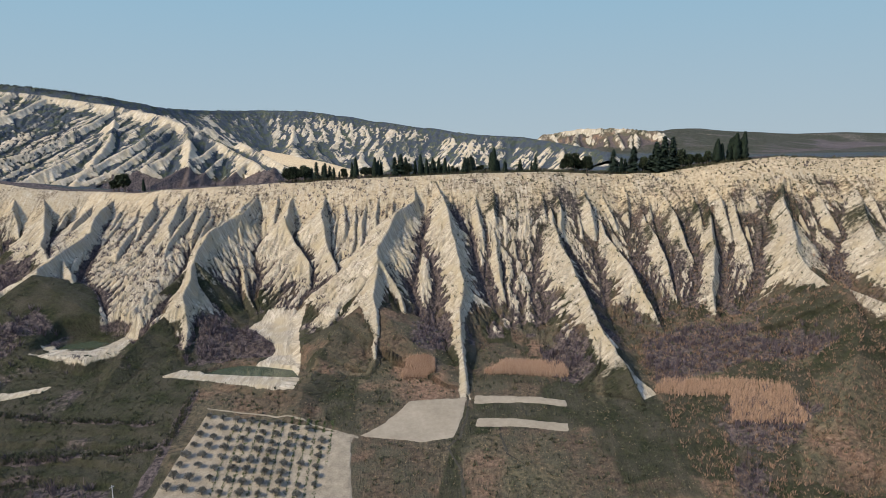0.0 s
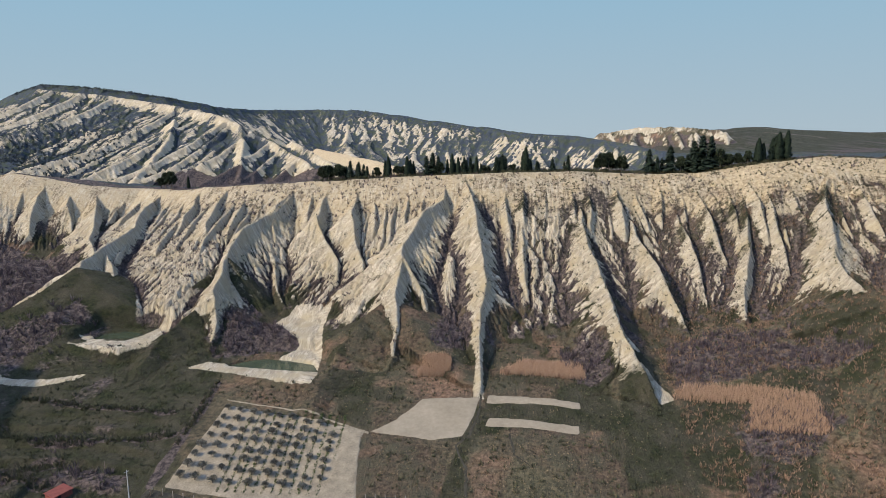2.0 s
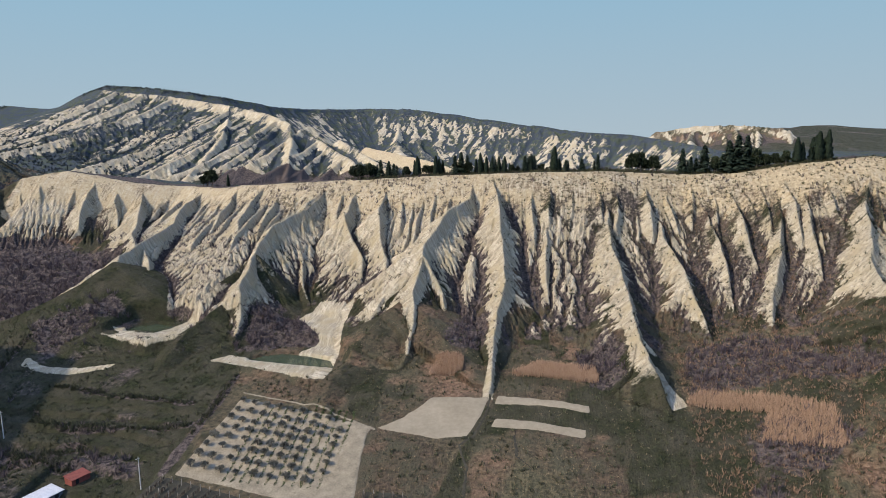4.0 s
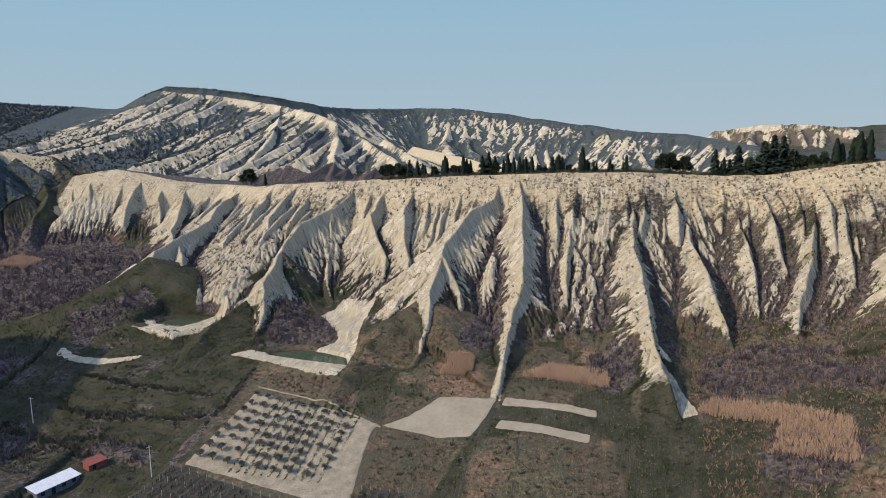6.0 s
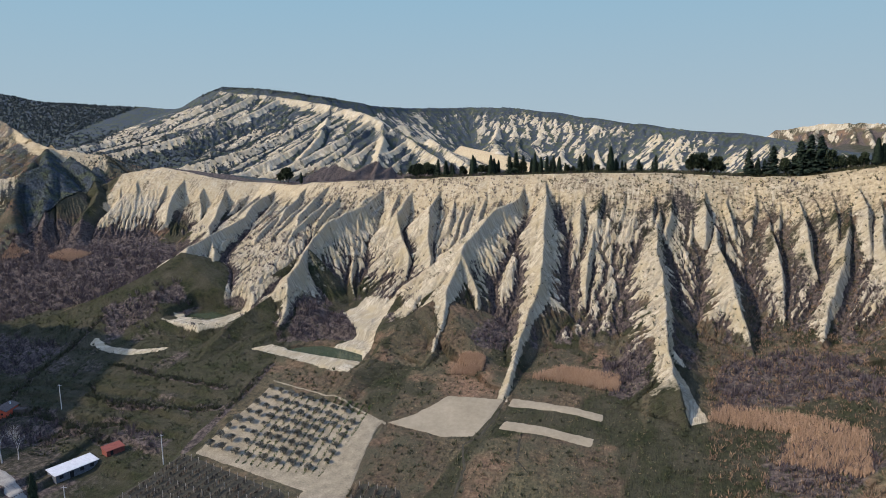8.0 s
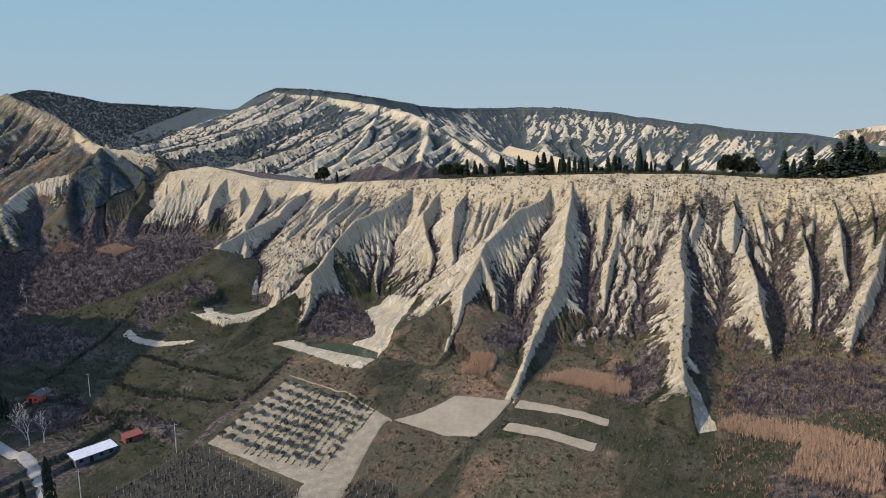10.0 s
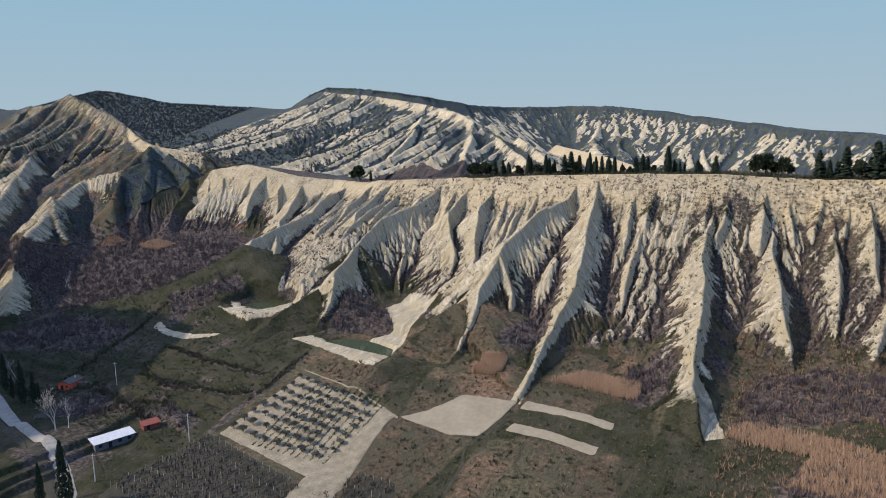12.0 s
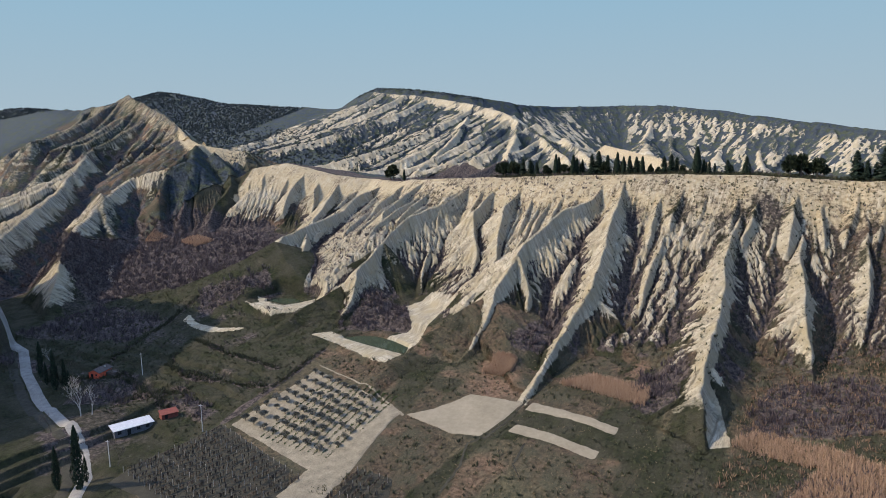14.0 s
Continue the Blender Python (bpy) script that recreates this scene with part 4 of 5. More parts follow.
def leaf_cloud(bm, centre, radii, count, size, rng, hollow=0.35):
    """Small leaf clumps through an ellipsoid."""
    for _ in range(count):
        d = Vector((rng.gauss(0, 1), rng.gauss(0, 1), rng.gauss(0, 1))).normalized()
        r = rng.uniform(hollow, 1.0) ** 0.5
        p = Vector((centre[0] + d.x * radii[0] * r, centre[1] + d.y * radii[1] * r, centre[2] + d.z * radii[2] * r))
        a = Vector((rng.gauss(0, 1), rng.gauss(0, 1), rng.gauss(0, 1))).normalized()
        b = a.orthogonal().normalized()
        c = (d + Vector((0, 0, 0.4)) + b * rng.uniform(-0.8, 0.8)).normalized()
        l, w = size * rng.uniform(0.6, 1.4), size * rng.uniform(0.35, 0.7)
        bm.faces.new((bm.verts.new(p - b * w), bm.verts.new(p + c * l * 0.4 - a * w * 0.3), bm.verts.new(p + b * w), bm.verts.new(p - c * l)))


# ---- fields, ponds and the road ----
ORCHARD = [(-99, 275), (-38, 260), (-33, 222), (-103, 226)]
loft("orchard_plot", [(-100, 276), (-104, 225)], [(-36, 261), (-41, 214)], SOIL, "pale tilled soil of an olive grove", "field", lift=0.12)
loft("sandy_track", [(-43, 260), (-44, 238), (-49, 214), (-47, 196)], [(-37.5, 260), (-35.5, 241), (-32.3, 222), (-28, 196)], SOIL, "pale sandy headland track beside the grove", "track", lift=0.16)
loft("track_north", [(-101, 279.5), (-76, 275), (-52, 267.5), (-34, 259.5)], [(-101, 278.2), (-76, 273.7), (-52.5, 266), (-35, 258)], SOIL, "narrow pale dirt track above the grove", "track", lift=0.2)
loft("field", [(-35, 260), (-26, 268), (-19, 278), (-16, 283)], [(-9, 256), (3, 259), (7, 272), (9, 285)], FIELD, "smooth pale fallow field", "field", lift=0.14)
loft("field", [(11, 280), (30, 280.5), (51, 277)], [(11.5, 287), (30, 285.5), (51, 282.5)], FIELD, "long pale tilled strip beside grass", "field", lift=0.14)
loft("field", [(11, 265), (30, 264.5), (49, 261)], [(12.5, 271.5), (30, 270.5), (49.5, 267)], FIELD, "long pale tilled strip beside brown scrub", "field", lift=0.14, seed=4)
loft("ditch", [(8.5, 286), (7.5, 272), (4, 259), (-1, 254), (4, 240), (5, 224)], [(10, 286), (9.2, 272), (5.8, 258), (1, 253), (6, 240), (7, 224)], EARTH, "dark overgrown ditch between the fields", "ditch", lift=0.10)
loft("ditch", [(20, 262), (22, 248), (30, 240)], [(22, 262), (24, 248), (31, 239)], EARTH, "dark overgrown ditch in brown scrub", "ditch", lift=0.10)
loft("vineyard_plot", [(-109, 225), (-116, 189), (-112, 172)], [(-55, 213), (-43, 199), (-60, 172)], EARTH, "dark grassy soil of a vineyard", "field", lift=0.10)
loft("vineyard_plot", [(-31, 225), (-28, 206), (-30, 190)], [(-14, 225), (-9, 215), (-10, 190)], EARTH, "dark soil of a small vineyard", "field", lift=0.10)
ROAD = np.array([(-420, 236), (-370, 238), (-325, 236), (-292, 231), (-259, 216), (-222, 203), (-188, 193.5), (-164, 188), (-144, 181), (-125, 171), (-113, 160), (-106, 145), (-100, 120)], float)
way = np.gradient(ROAD, axis=0)
way = np.stack((-way[:, 1], way[:, 0]), -1) / np.hypot(*way.T)[:, None]
loft("road", ROAD - way * 2.9, ROAD + way * 2.9, GRAVEL, "curving pale gravel road", "road", lift=0.25, wobble=0.15, crown=0.08)
loft("verge", ROAD - way * 8.5, ROAD - way * 3.1, EARTH, "dark grassy verge along the gravel road", "verge", lift=0.12, wobble=0.8)


def pond(outline, level, label):
    pts = resample(outline + outline[:1], 2.0)[:-1]
    c = pts.mean(0)
    pts = c + (pts - c) * 1.07
    n = len(pts)
    verts = [(c[0] * S, c[1] * S, level * S)] + [(x * S, y * S, level * S) for x, y in pts]
    return tagged(mesh_object("pond", verts, [(0, 1 + i, 1 + (i + 1) % n) for i in range(n)], WATER), label, "pond", kind="structure")


pond(POND, 20.7, "still dark green farm pond behind a dam")
pond(TARN, 28.0, "small still pond on a clay terrace")


# ---- trees ----
def thing(name, label, category, group=""):
    return tagged(new(name), label, category, group)


def olive_tree(seed):
    rng = random.Random(seed)
    tree = thing("olive_tree", "small grey-green olive tree in tilled soil", "tree", "olive grove")
    bm = tube(bmesh.new(), [(0, 0, -0.2), (0.05, 0.02, 0.5), (-0.03, 0.04, 1.0)], [0.17, 0.13, 0.10])
    for k in range(4):
        a = k * 1.6 + rng.uniform(-0.3, 0.3)
        tube(bm, [(-0.03, 0.04, 0.95), (0.4 * math.cos(a), 0.4 * math.sin(a), 1.5), (0.85 * math.cos(a), 0.85 * math.sin(a), 2.0)], [0.07, 0.045, 0.02], 5)
    part("trunk", bm, BARK, tree)
    bm = bmesh.new()
    for k in range(6):
        a = k * 1.05 + rng.uniform(-0.3, 0.3)
        r = rng.uniform(0.5, 0.95)
        leaf_cloud(bm, (r * math.cos(a), r * math.sin(a), rng.uniform(1.4, 2.1)), (0.75, 0.75, 0.6), 55, 0.30, rng)
    leaf_cloud(bm, (0, 0, 2.2), (0.8, 0.8, 0.6), 60, 0.30, rng)
    part("crown", bm, OLIVE, tree, "thin grey-green crown")
    return tree


def cypress(seed, label, h=10.0, w=1.1):
    rng = random.Random(seed)
    tree = thing("cypress", label, "tree", "cypresses")
    part("trunk", tube(bmesh.new(), [(0, 0, -0.3), (0, 0, h * 0.5), (0, 0, h * 0.9)], [0.22, 0.13, 0.03]), BARK, tree)
    bm = bmesh.new()
    for k in range(900):
        f = rng.random() ** 0.9
        r = w * (min(1, f * 5 + 0.25) * (1 - f) ** 0.55) * (1 + 0.18 * math.sin(f * 23 + seed)) * rng.uniform(0.55, 1.05)
        a = rng.uniform(0, 2 * math.pi)
        p = Vector((r * math.cos(a), r * math.sin(a), 0.3 + f * (h - 0.6)))
        out = Vector((math.cos(a), math.sin(a), 0))
        side = Vector((-math.sin(a), math.cos(a), 0))
        l, b = rng.uniform(0.5, 1.1), rng.uniform(0.18, 0.38)
        bm.faces.new((bm.verts.new(p - side * b), bm.verts.new(p + side * b), bm.verts.new(p + out * 0.15 + Vector((0, 0, l)) + side * rng.uniform(-0.1, 0.1))))
    part("crown", bm, CONIFER, tree, "dense dark green crown")
    return tree


def conifer(seed, label, h=9.0, w=2.2):
    """A layered fir or cedar."""
    rng = random.Random(seed)
    tree = thing("conifer", label, "tree", "conifers on the crest")
    part("trunk", tube(bmesh.new(), [(0, 0, -0.3), (0.05, 0, h * 0.5), (0, 0, h * 0.97)], [0.24, 0.14, 0.02]), BARK, tree)
    bm = bmesh.new()
    z = h * 0.12
    while z < h * 0.98:
        reach = w * (1 - z / h) ** 0.8 * rng.uniform(0.8, 1.1) + 0.12
        for k in range(9):
            a = rng.uniform(0, 2 * math.pi)
            r0 = reach * rng.uniform(0.65, 1.1)
            for f in (0.25, 0.5, 0.75, 1.0):
                p = Vector((math.cos(a) * r0 * f, math.sin(a) * r0 * f, z - 0.16 * r0 * f + rng.uniform(-0.1, 0.1)))
                side = Vector((-math.sin(a), math.cos(a), rng.uniform(-0.3, 0.3))) * (0.26 + 0.3 * r0 * (1.1 - f))
                tip = p + Vector((math.cos(a), math.sin(a), -0.25)) * 0.45
                bm.faces.new((bm.verts.new(p - side), bm.verts.new(tip), bm.verts.new(p + side), bm.verts.new(p + Vector((0, 0, 0.3)))))
        z += h * 0.045
    part("crown", bm, CONIFER, tree, "layered dark green crown")
    return tree


def round_tree(seed, label, h=6.0, w=2.4):
    rng = random.Random(seed)
    tree = thing("evergreen_tree", label, "tree", "evergreens on the crest")
    bm = tube(bmesh.new(), [(0, 0, -0.3), (0.1, 0, h * 0.25), (0, 0.1, h * 0.5)], [0.25, 0.18, 0.1])
    for k in range(5):
        a = k * 1.3 + rng.uniform(-0.3, 0.3)
        tube(bm, [(0, 0.05, h * 0.35), (w * 0.3 * math.cos(a), w * 0.3 * math.sin(a), h * 0.55), (w * 0.55 * math.cos(a), w * 0.55 * math.sin(a), h * 0.72)], [0.1, 0.06, 0.02], 5)
    part("trunk", bm, BARK, tree)
    bm = bmesh.new()
    for k in range(9):
        a, r = rng.uniform(0, 6.28), rng.uniform(0.25, 0.7) * w
        leaf_cloud(bm, (r * math.cos(a), r * math.sin(a), h * rng.uniform(0.35, 0.8)), (w * 0.42, w * 0.42, h * 0.19), 80, 0.5, rng)
    leaf_cloud(bm, (0, 0, h * 0.6), (w * 0.6, w * 0.6, h * 0.33), 140, 0.5, rng)
    part("crown", bm, HOLM, tree, "dark rounded crown")
    return tree


def bare_tree(seed, label, h=9.0, material=None, group="bare trees", spread=0.5):
    """A leafless tree: trunk, limbs and fine branches."""
    rng = random.Random(seed)
    tree = thing("bare_tree", label, "tree", group)
    trunk, limbs = bmesh.new(), bmesh.new()

    def grow(bm, p, d, l, r, level):
        pts, rad = [p], [r]
        for k in range(3):
            d = (d + Vector((rng.gauss(0, 0.13), rng.gauss(0, 0.13), 0.07))).normalized()
            p = p + d * l / 3
            pts.append(p), rad.append(max(r * (1 - (k + 1) * 0.24), 0.022))
        tube(bm, pts, rad, 5 if level < 2 else 3)
        if level < 4:
            for k in range(4 if level == 0 else 3):
                at = pts[rng.choice((2, 3, 3))] if level else pts[rng.choice((2, 3))]
                side = Vector((rng.gauss(0, 1), rng.gauss(0, 1), rng.gauss(0, 0.4))).normalized()
                grow(limbs, at, (d + side * spread * rng.uniform(0.7, 1.4)).normalized(), l * rng.uniform(0.55, 0.78), rad[2] * 0.6, level + 1)

    grow(trunk, Vector((0, 0, -0.3)), Vector((0, 0, 1)), h * 0.36, h * 0.018, 0)
    part("trunk", trunk, material or BARK, tree)
    part("branchwork", limbs, material or BARK, tree, "bare fine branches")
    return tree


def place(proto, x, y, size=1.0, turn=0.0, tall=1.0, label=""):
    ob = copy_thing(proto, pose(*spot(x, y), 0, 0, turn))
    ob.scale = (size, size, size * tall)
    if label:
        tagged(ob, label)
    return ob


def drop(proto):
    """Takes a pattern away once its copies stand."""
    for ob in (*proto.children_recursive, proto):
        bpy.data.objects.remove(ob)


dice = random.Random(42)
protos = [olive_tree(k) for k in range(4)]
for i in range(10):
    for j in range(8):
        u, v = (i + 0.4) / 10.4, (j + 0.3) / 8.0
        a = Vector(ORCHARD[0]).lerp(Vector(ORCHARD[1]), u)
        b = Vector(ORCHARD[3]).lerp(Vector(ORCHARD[2]), u)
        p = a.lerp(b, v)
        if p.x > -47 or (i > 6 and dice.random() < 0.22):
            continue
        place(protos[dice.randrange(4)], p.x + dice.uniform(-0.6, 0.6), p.y + dice.uniform(-0.6, 0.6), dice.uniform(0.8, 1.1) * (1.0 if i < 7 else 0.85), dice.uniform(0, 360), 0.85)
for p in protos:
    drop(p)

CREST_TREES = [("b", -106, 474, 6.8), ("b", -101, 473, 7.4), ("b", -94, 472, 7.7), ("p", -85, 470, 7.9), ("p", -79, 469, 7), ("p", -73, 467, 5.3), ("b", -66, 466, 5), ("c", -58, 464, 8.4)]
CREST_TREES += [("b", -52, 463, 5), ("c", -45, 462, 8), ("c", -43, 463, 6.7), ("p", -32, 461, 8.3), ("p", -28, 462, 9.4), ("b", -23, 460, 6.1), ("c", -15, 460, 8.5), ("c", -11, 460, 6.9), ("p", -7, 459, 7.2)]
CREST_TREES += [("p", -3, 460, 6.9), ("c", 1, 459, 6.6), ("b", 6, 459, 3.9), ("p", 14, 459, 6.6), ("p", 18, 460, 7.1), ("b", 25, 459, 3.6), ("c", 33, 459, 9.8), ("p", 40, 459, 5.2), ("p", 50, 459, 5.5), ("p", 60, 459, 6.6)]
CREST_TREES += [("b", 82, 463, 8.6), ("b", 87, 466, 8.9), ("b", 95, 466, 7.8), ("p", 113, 468, 10), ("p", 118, 467, 7), ("p", 126, 466, 11), ("b", 132, 464, 7.5), ("p", 140, 463, 13), ("p", 145, 462, 14.5), ("p", 150, 461, 13.5)]
CREST_TREES += [("b", 155, 459, 9), ("b", 160, 458, 6), ("b", 165, 457, 5.7), ("b", 171, 456, 6.2), ("c", 177, 455, 9.5), ("c", 180, 456, 7.3), ("p", 185, 455, 6), ("c", 189, 455, 10.8), ("c", 194, 455, 11.1)]
CREST_TREES += [("b", -246, 530, 10.8), ("b", -240, 527, 11.4), ("c", -222, 518, 7.0), ("b", -252, 534, 7.0)]
patterns = {"b": (round_tree(3, "dark rounded evergreen tree on the crest"), 6.0), "p": (conifer(4, "dark layered conifer on the crest"), 9.0), "c": (cypress(5, "slender dark cypress on the crest"), 10.0)}
for kind, x, y, h in CREST_TREES:
    proto, full = patterns[kind]
    size = h / full * (1.2 if y < 480 else 1.0)
    wide = {"b": 0.95, "p": 1.25, "c": 1.6}[kind] * dice.uniform(0.85, 1.15)
    ob = copy_thing(proto, pose(*spot(x, y), 0, 0, dice.uniform(0, 360)))
    ob.scale = (size * wide, size * wide, size)
    for _ in range(2 if y < 480 else 0):
        size = h / full * 1.2 * dice.uniform(0.55, 0.9)
        ob = copy_thing(proto, pose(*spot(x + dice.uniform(-4, 4), y + dice.uniform(4, 9)), 0, 0, dice.uniform(0, 360)))
        ob.scale = (size * wide, size * wide, size)
for proto, _ in patterns.values():
    drop(proto)

tall = cypress(8, "tall dark cypress beside the gravel road", 17.0, 2.1)
for x, y, h in ((-245, 217, 15), (-232, 213, 9), (-220, 211, 16), (-216, 214, 12), (-210, 213, 9), (-118, 165, 19), (-126, 161, 13), (-122, 170, 8)):
    place(tall, x, y, h / 17.0, dice.uniform(0, 360))
drop(tall)
pale = bare_tree(2, "pale leafless poplar beside the road", 12.0, PALE_BARK, "bare trees", 0.55)
for x, y, h in ((-176, 199, 17), (-183, 203, 13), (-168, 200, 12), (-255, 228, 10), (-365, 330, 9), (-350, 325, 8), (-375, 340, 9)):
    place(pale, x, y, h / 12.0, dice.uniform(0, 360))
drop(pale)
brown = bare_tree(6, "leafless brown tree in the valley", 8.0, BARK, "bare trees", 0.65)
for x, y, h in ((-160, 222, 8), (-152, 224, 7), (-190, 216, 7), (-196, 230, 8), (-165, 180, 8), (-125, 186, 9), (-120, 182, 7), (-140, 232, 5), (108, 232, 11), (104, 224, 8), (-160, 207, 6), (-230, 226, 8), (-240, 236, 7), (-270, 250, 8), (-285, 246, 8)):
    place(brown, x, y, h / 8.0, dice.uniform(0, 360))
drop(brown)

# ---- buildings and poles ----
def shed(x, y, turn):
    ob = thing("shed", "long low farm shed with a white sheet roof", "shed")
    ob.matrix_world = pose(*spot(x, y), 0, 0, turn)
    bm = bmesh.new()
    box(bm, (12.5, 4.6, 2.6), pose(0, 0, 1.2), 0.05)
    part("wall", bm, GREY, ob, "dark grey board walls")
    bm = bmesh.new()
    box(bm, (13.2, 5.4, 0.14), pose(0, 0, 2.75, 7), 0.03)
    roof = part("roof", bm, ROOF, ob, "white sheet roof")
    for k in range(12):
        part("roof_rib", box(bmesh.new(), (0.10, 5.4, 0.10), pose(-6 + k * 1.09, 0, 2.86, 7)), ROOF, roof)
    for k in range(4):
        bm = box(bmesh.new(), (1.1, 0.12, 1.9 if k == 1 else 1.0), pose(-4.6 + k * 3.0, -2.33, 1.0 if k == 1 else 1.5), 0.02)
        part("door" if k == 1 else "window", bm, DARK, ob)
    bm = box(bmesh.new(), (0.12, 0.12, 2.4), pose(-6.3, -2.6, 1.2), 0.02)
    part("post", bm, STAKE, ob)
    return ob


def lean_to(x, y, turn):
    ob = thing("lean_to", "small rusty red sheet-metal lean-to", "shed")
    ob.matrix_world = pose(*spot(x, y), 0, 0, turn)
    part("wall", box(bmesh.new(), (5.5, 3.4, 1.9), pose(0, 0, 0.85), 0.04), RUSTY, ob)
    part("roof", box(bmesh.new(), (6.0, 4.0, 0.12), pose(0, 0, 1.95, 8), 0.03), RUSTY, ob)
    part("door", box(bmesh.new(), (0.9, 0.1, 1.5), pose(-1.2, -1.72, 0.8), 0.02), DARK, ob)
    return ob


def red_hut(x, y, turn):
    ob = thing("hut", "small red-painted farm hut with a dark roof", "hut")
    ob.matrix_world = pose(*spot(x, y), 0, 0, turn)
    bm = bmesh.new()
    w, l, h, g = 2.5, 3.6, 2.4, 3.5
    ring = [(-w, -0.3), (w, -0.3), (w, h), (0, g), (-w, h)]
    a = [bm.verts.new((x0, -l, z0)) for x0, z0 in ring]
    b = [bm.verts.new((x0, l, z0)) for x0, z0 in ring]
    bm.faces.new(a), bm.faces.new(b[::-1])
    for k in range(5):
        bm.faces.new((a[k], b[k], b[(k + 1) % 5], a[(k + 1) % 5]))
    part("wall", bm, RED, ob, "red-painted walls")
    for s, n in ((1, 0), (-1, 1)):
        bm = box(bmesh.new(), (3.1, 8.0, 0.14), pose(s * 1.38, 0, 3.04, 0, s * 23.7, 0), 0.03)
        part("roof_slope", bm, TILE, ob, "dark tiled slope")
    part("door", box(bmesh.new(), (1.0, 0.1, 1.9), pose(-0.9, -3.64, 0.95), 0.02), DARK, ob)
    part("window", box(bmesh.new(), (0.8, 0.1, 0.7), pose(1.0, -3.64, 1.5), 0.02), DARK, ob)
    part("chimney", box(bmesh.new(), (0.5, 0.5, 1.0), pose(0.9, 1.5, 3.5), 0.03), CONCRETE, ob)
    part("annex", box(bmesh.new(), (4.5, 4.0, 1.9), pose(4.5, 2.0, 0.8), 0.04), TILE, ob, "dark low annex")
    return ob


shed(-145.5, 205, 74)
lean_to(-140, 220, 70)
red_hut(-214, 232, 20)


def utility_pole(x, y, h, turn):
    ob = thing("utility_pole", "slim pale concrete utility pole with a crossarm", "pole", "utility poles")
    ob.matrix_world = pose(*spot(x, y), 0, 0, turn)
    part("post", tube(bmesh.new(), [(0, 0, -0.5), (0, 0, h * 0.5), (0, 0, h)], [0.17, 0.14, 0.10], 8), CONCRETE, ob)
    part("crossarm", box(bmesh.new(), (1.5, 0.12, 0.12), pose(0, 0, h - 0.5), 0.02), CONCRETE, ob)
    for k in (-0.65, 0, 0.65):
        part("insulator", tube(bmesh.new(), [(k, 0, h - 0.44), (k, 0, h - 0.2)], [0.06, 0.04], 6), DARK, ob)
    return ob


for x, y, h in ((-111.8, 216.7, 9.5), (-188.3, 239.6, 9.0), (-122.5, 180.2, 8.5)):
    utility_pole(x, y, h, dice.uniform(0, 60))

# ---- vineyards: rows of stakes with vines ----
def vine_row(a, b, label):
    row = thing("vine_row", label, "vine row", "vineyard rows")
    a, b = Vector(a), Vector(b)
    l = (b - a).length * S
    n = max(2, int(l / 5.0))
    stake = None
    for k in range(n + 1):
        p = spot(*a.lerp(b, k / n))
        if stake is None:
            stake = part("stake", box(bmesh.new(), (0.15, 0.15, 2.2), pose(0, 0, 0.95), 0.02), STAKE, row)
            stake.location = p
        else:
            s = bpy.data.objects.new("stake", stake.data)
            scene.collection.objects.link(s)
            s.parent, s.location = row, p
    bm = bmesh.new()
    rng = random.Random(int(a.x * 7 + a.y))
    pts = [spot(*a.lerp(b, k / n)) + Vector((0, 0, 1.0)) for k in range(n + 1)]
    tube(bm, pts, [0.07] * len(pts), 3)
    for k in range(int(l * 3.0)):
        p = spot(*a.lerp(b, rng.random()))
        q = Vector((rng.uniform(-0.25, 0.25), rng.uniform(-0.25, 0.25), rng.uniform(0.9, 1.5)))
        s = Vector((rng.uniform(-1, 1), rng.uniform(-1, 1), 0)).normalized() * 0.07
        bm.faces.new((bm.verts.new(p - s), bm.verts.new(p + s), bm.verts.new(p + q + s * 2.2), bm.verts.new(p + q - s * 2.2)))
    part("vines", bm, VINE, row, "bare pruned vines on a wire")


for k in range(15):
    f = k / 14
    lo = Vector((-113, 180)).lerp(Vector((-54, 172)), f)
    hi = Vector((-106, 222)).lerp(Vector((-47, 209)), f)
    vine_row(lo, hi, "row of bare vines on wooden stakes")
for k in range(5):
    f = k / 4
    vine_row(Vector((-28, 192)).lerp(Vector((-12, 192)), f), Vector((-29, 222)).lerp(Vector((-15, 222)), f), "short row of bare vines on stakes")


# ---- brush, reeds and grass ----
def inside_any(x, y, polygons, soft=4.0):
    w = np.zeros(len(x))
    for polygon in polygons:
        w = np.maximum(w, smooth(soft, -soft, outside(x, y, polygon)))
    return w


FIELDS = [[(-113, 226), (-105, 283), (-34, 264), (-30, 230), (-44, 196), (-114, 180)], [(-36, 260), (-16, 284), (9, 286), (4, 258), (-9, 255)], [(11, 279), (52, 276), (52, 283), (11, 288)], [(11, 264), (50, 260), (50, 268), (12, 272)], POND, TARN]


def clear(x, y):
    road = np.min([np.hypot(x - px, y - py) for px, py in resample(ROAD, 3.0)], 0)
    return (1 - inside_any(x, y, FIELDS, 1.0)) * (road > 5) * (1 - inside_any(x, y, PALE, 1.0))


rng = np.random.default_rng(9)
spots = scatter(60000, -415, 285, 200, 470, 1, lambda x, y: clear(x, y) * np.clip(cover_at("brush", x, y) * 1.1 - 0.15, 0, 1) * 0.55 * np.where((x < -110) & (y < 305), 0.25, 1.0) * np.where((x > -20) & (y > 335), 0.22, 1.0))
size = rng.uniform(0.9, 2.4, len(spots))
many_blades("bare_shrubs", spots, size, size * 0.09, 0.75, 9, TWIG, "leafless purple-brown scrub in the gullies", "shrubs", 2)
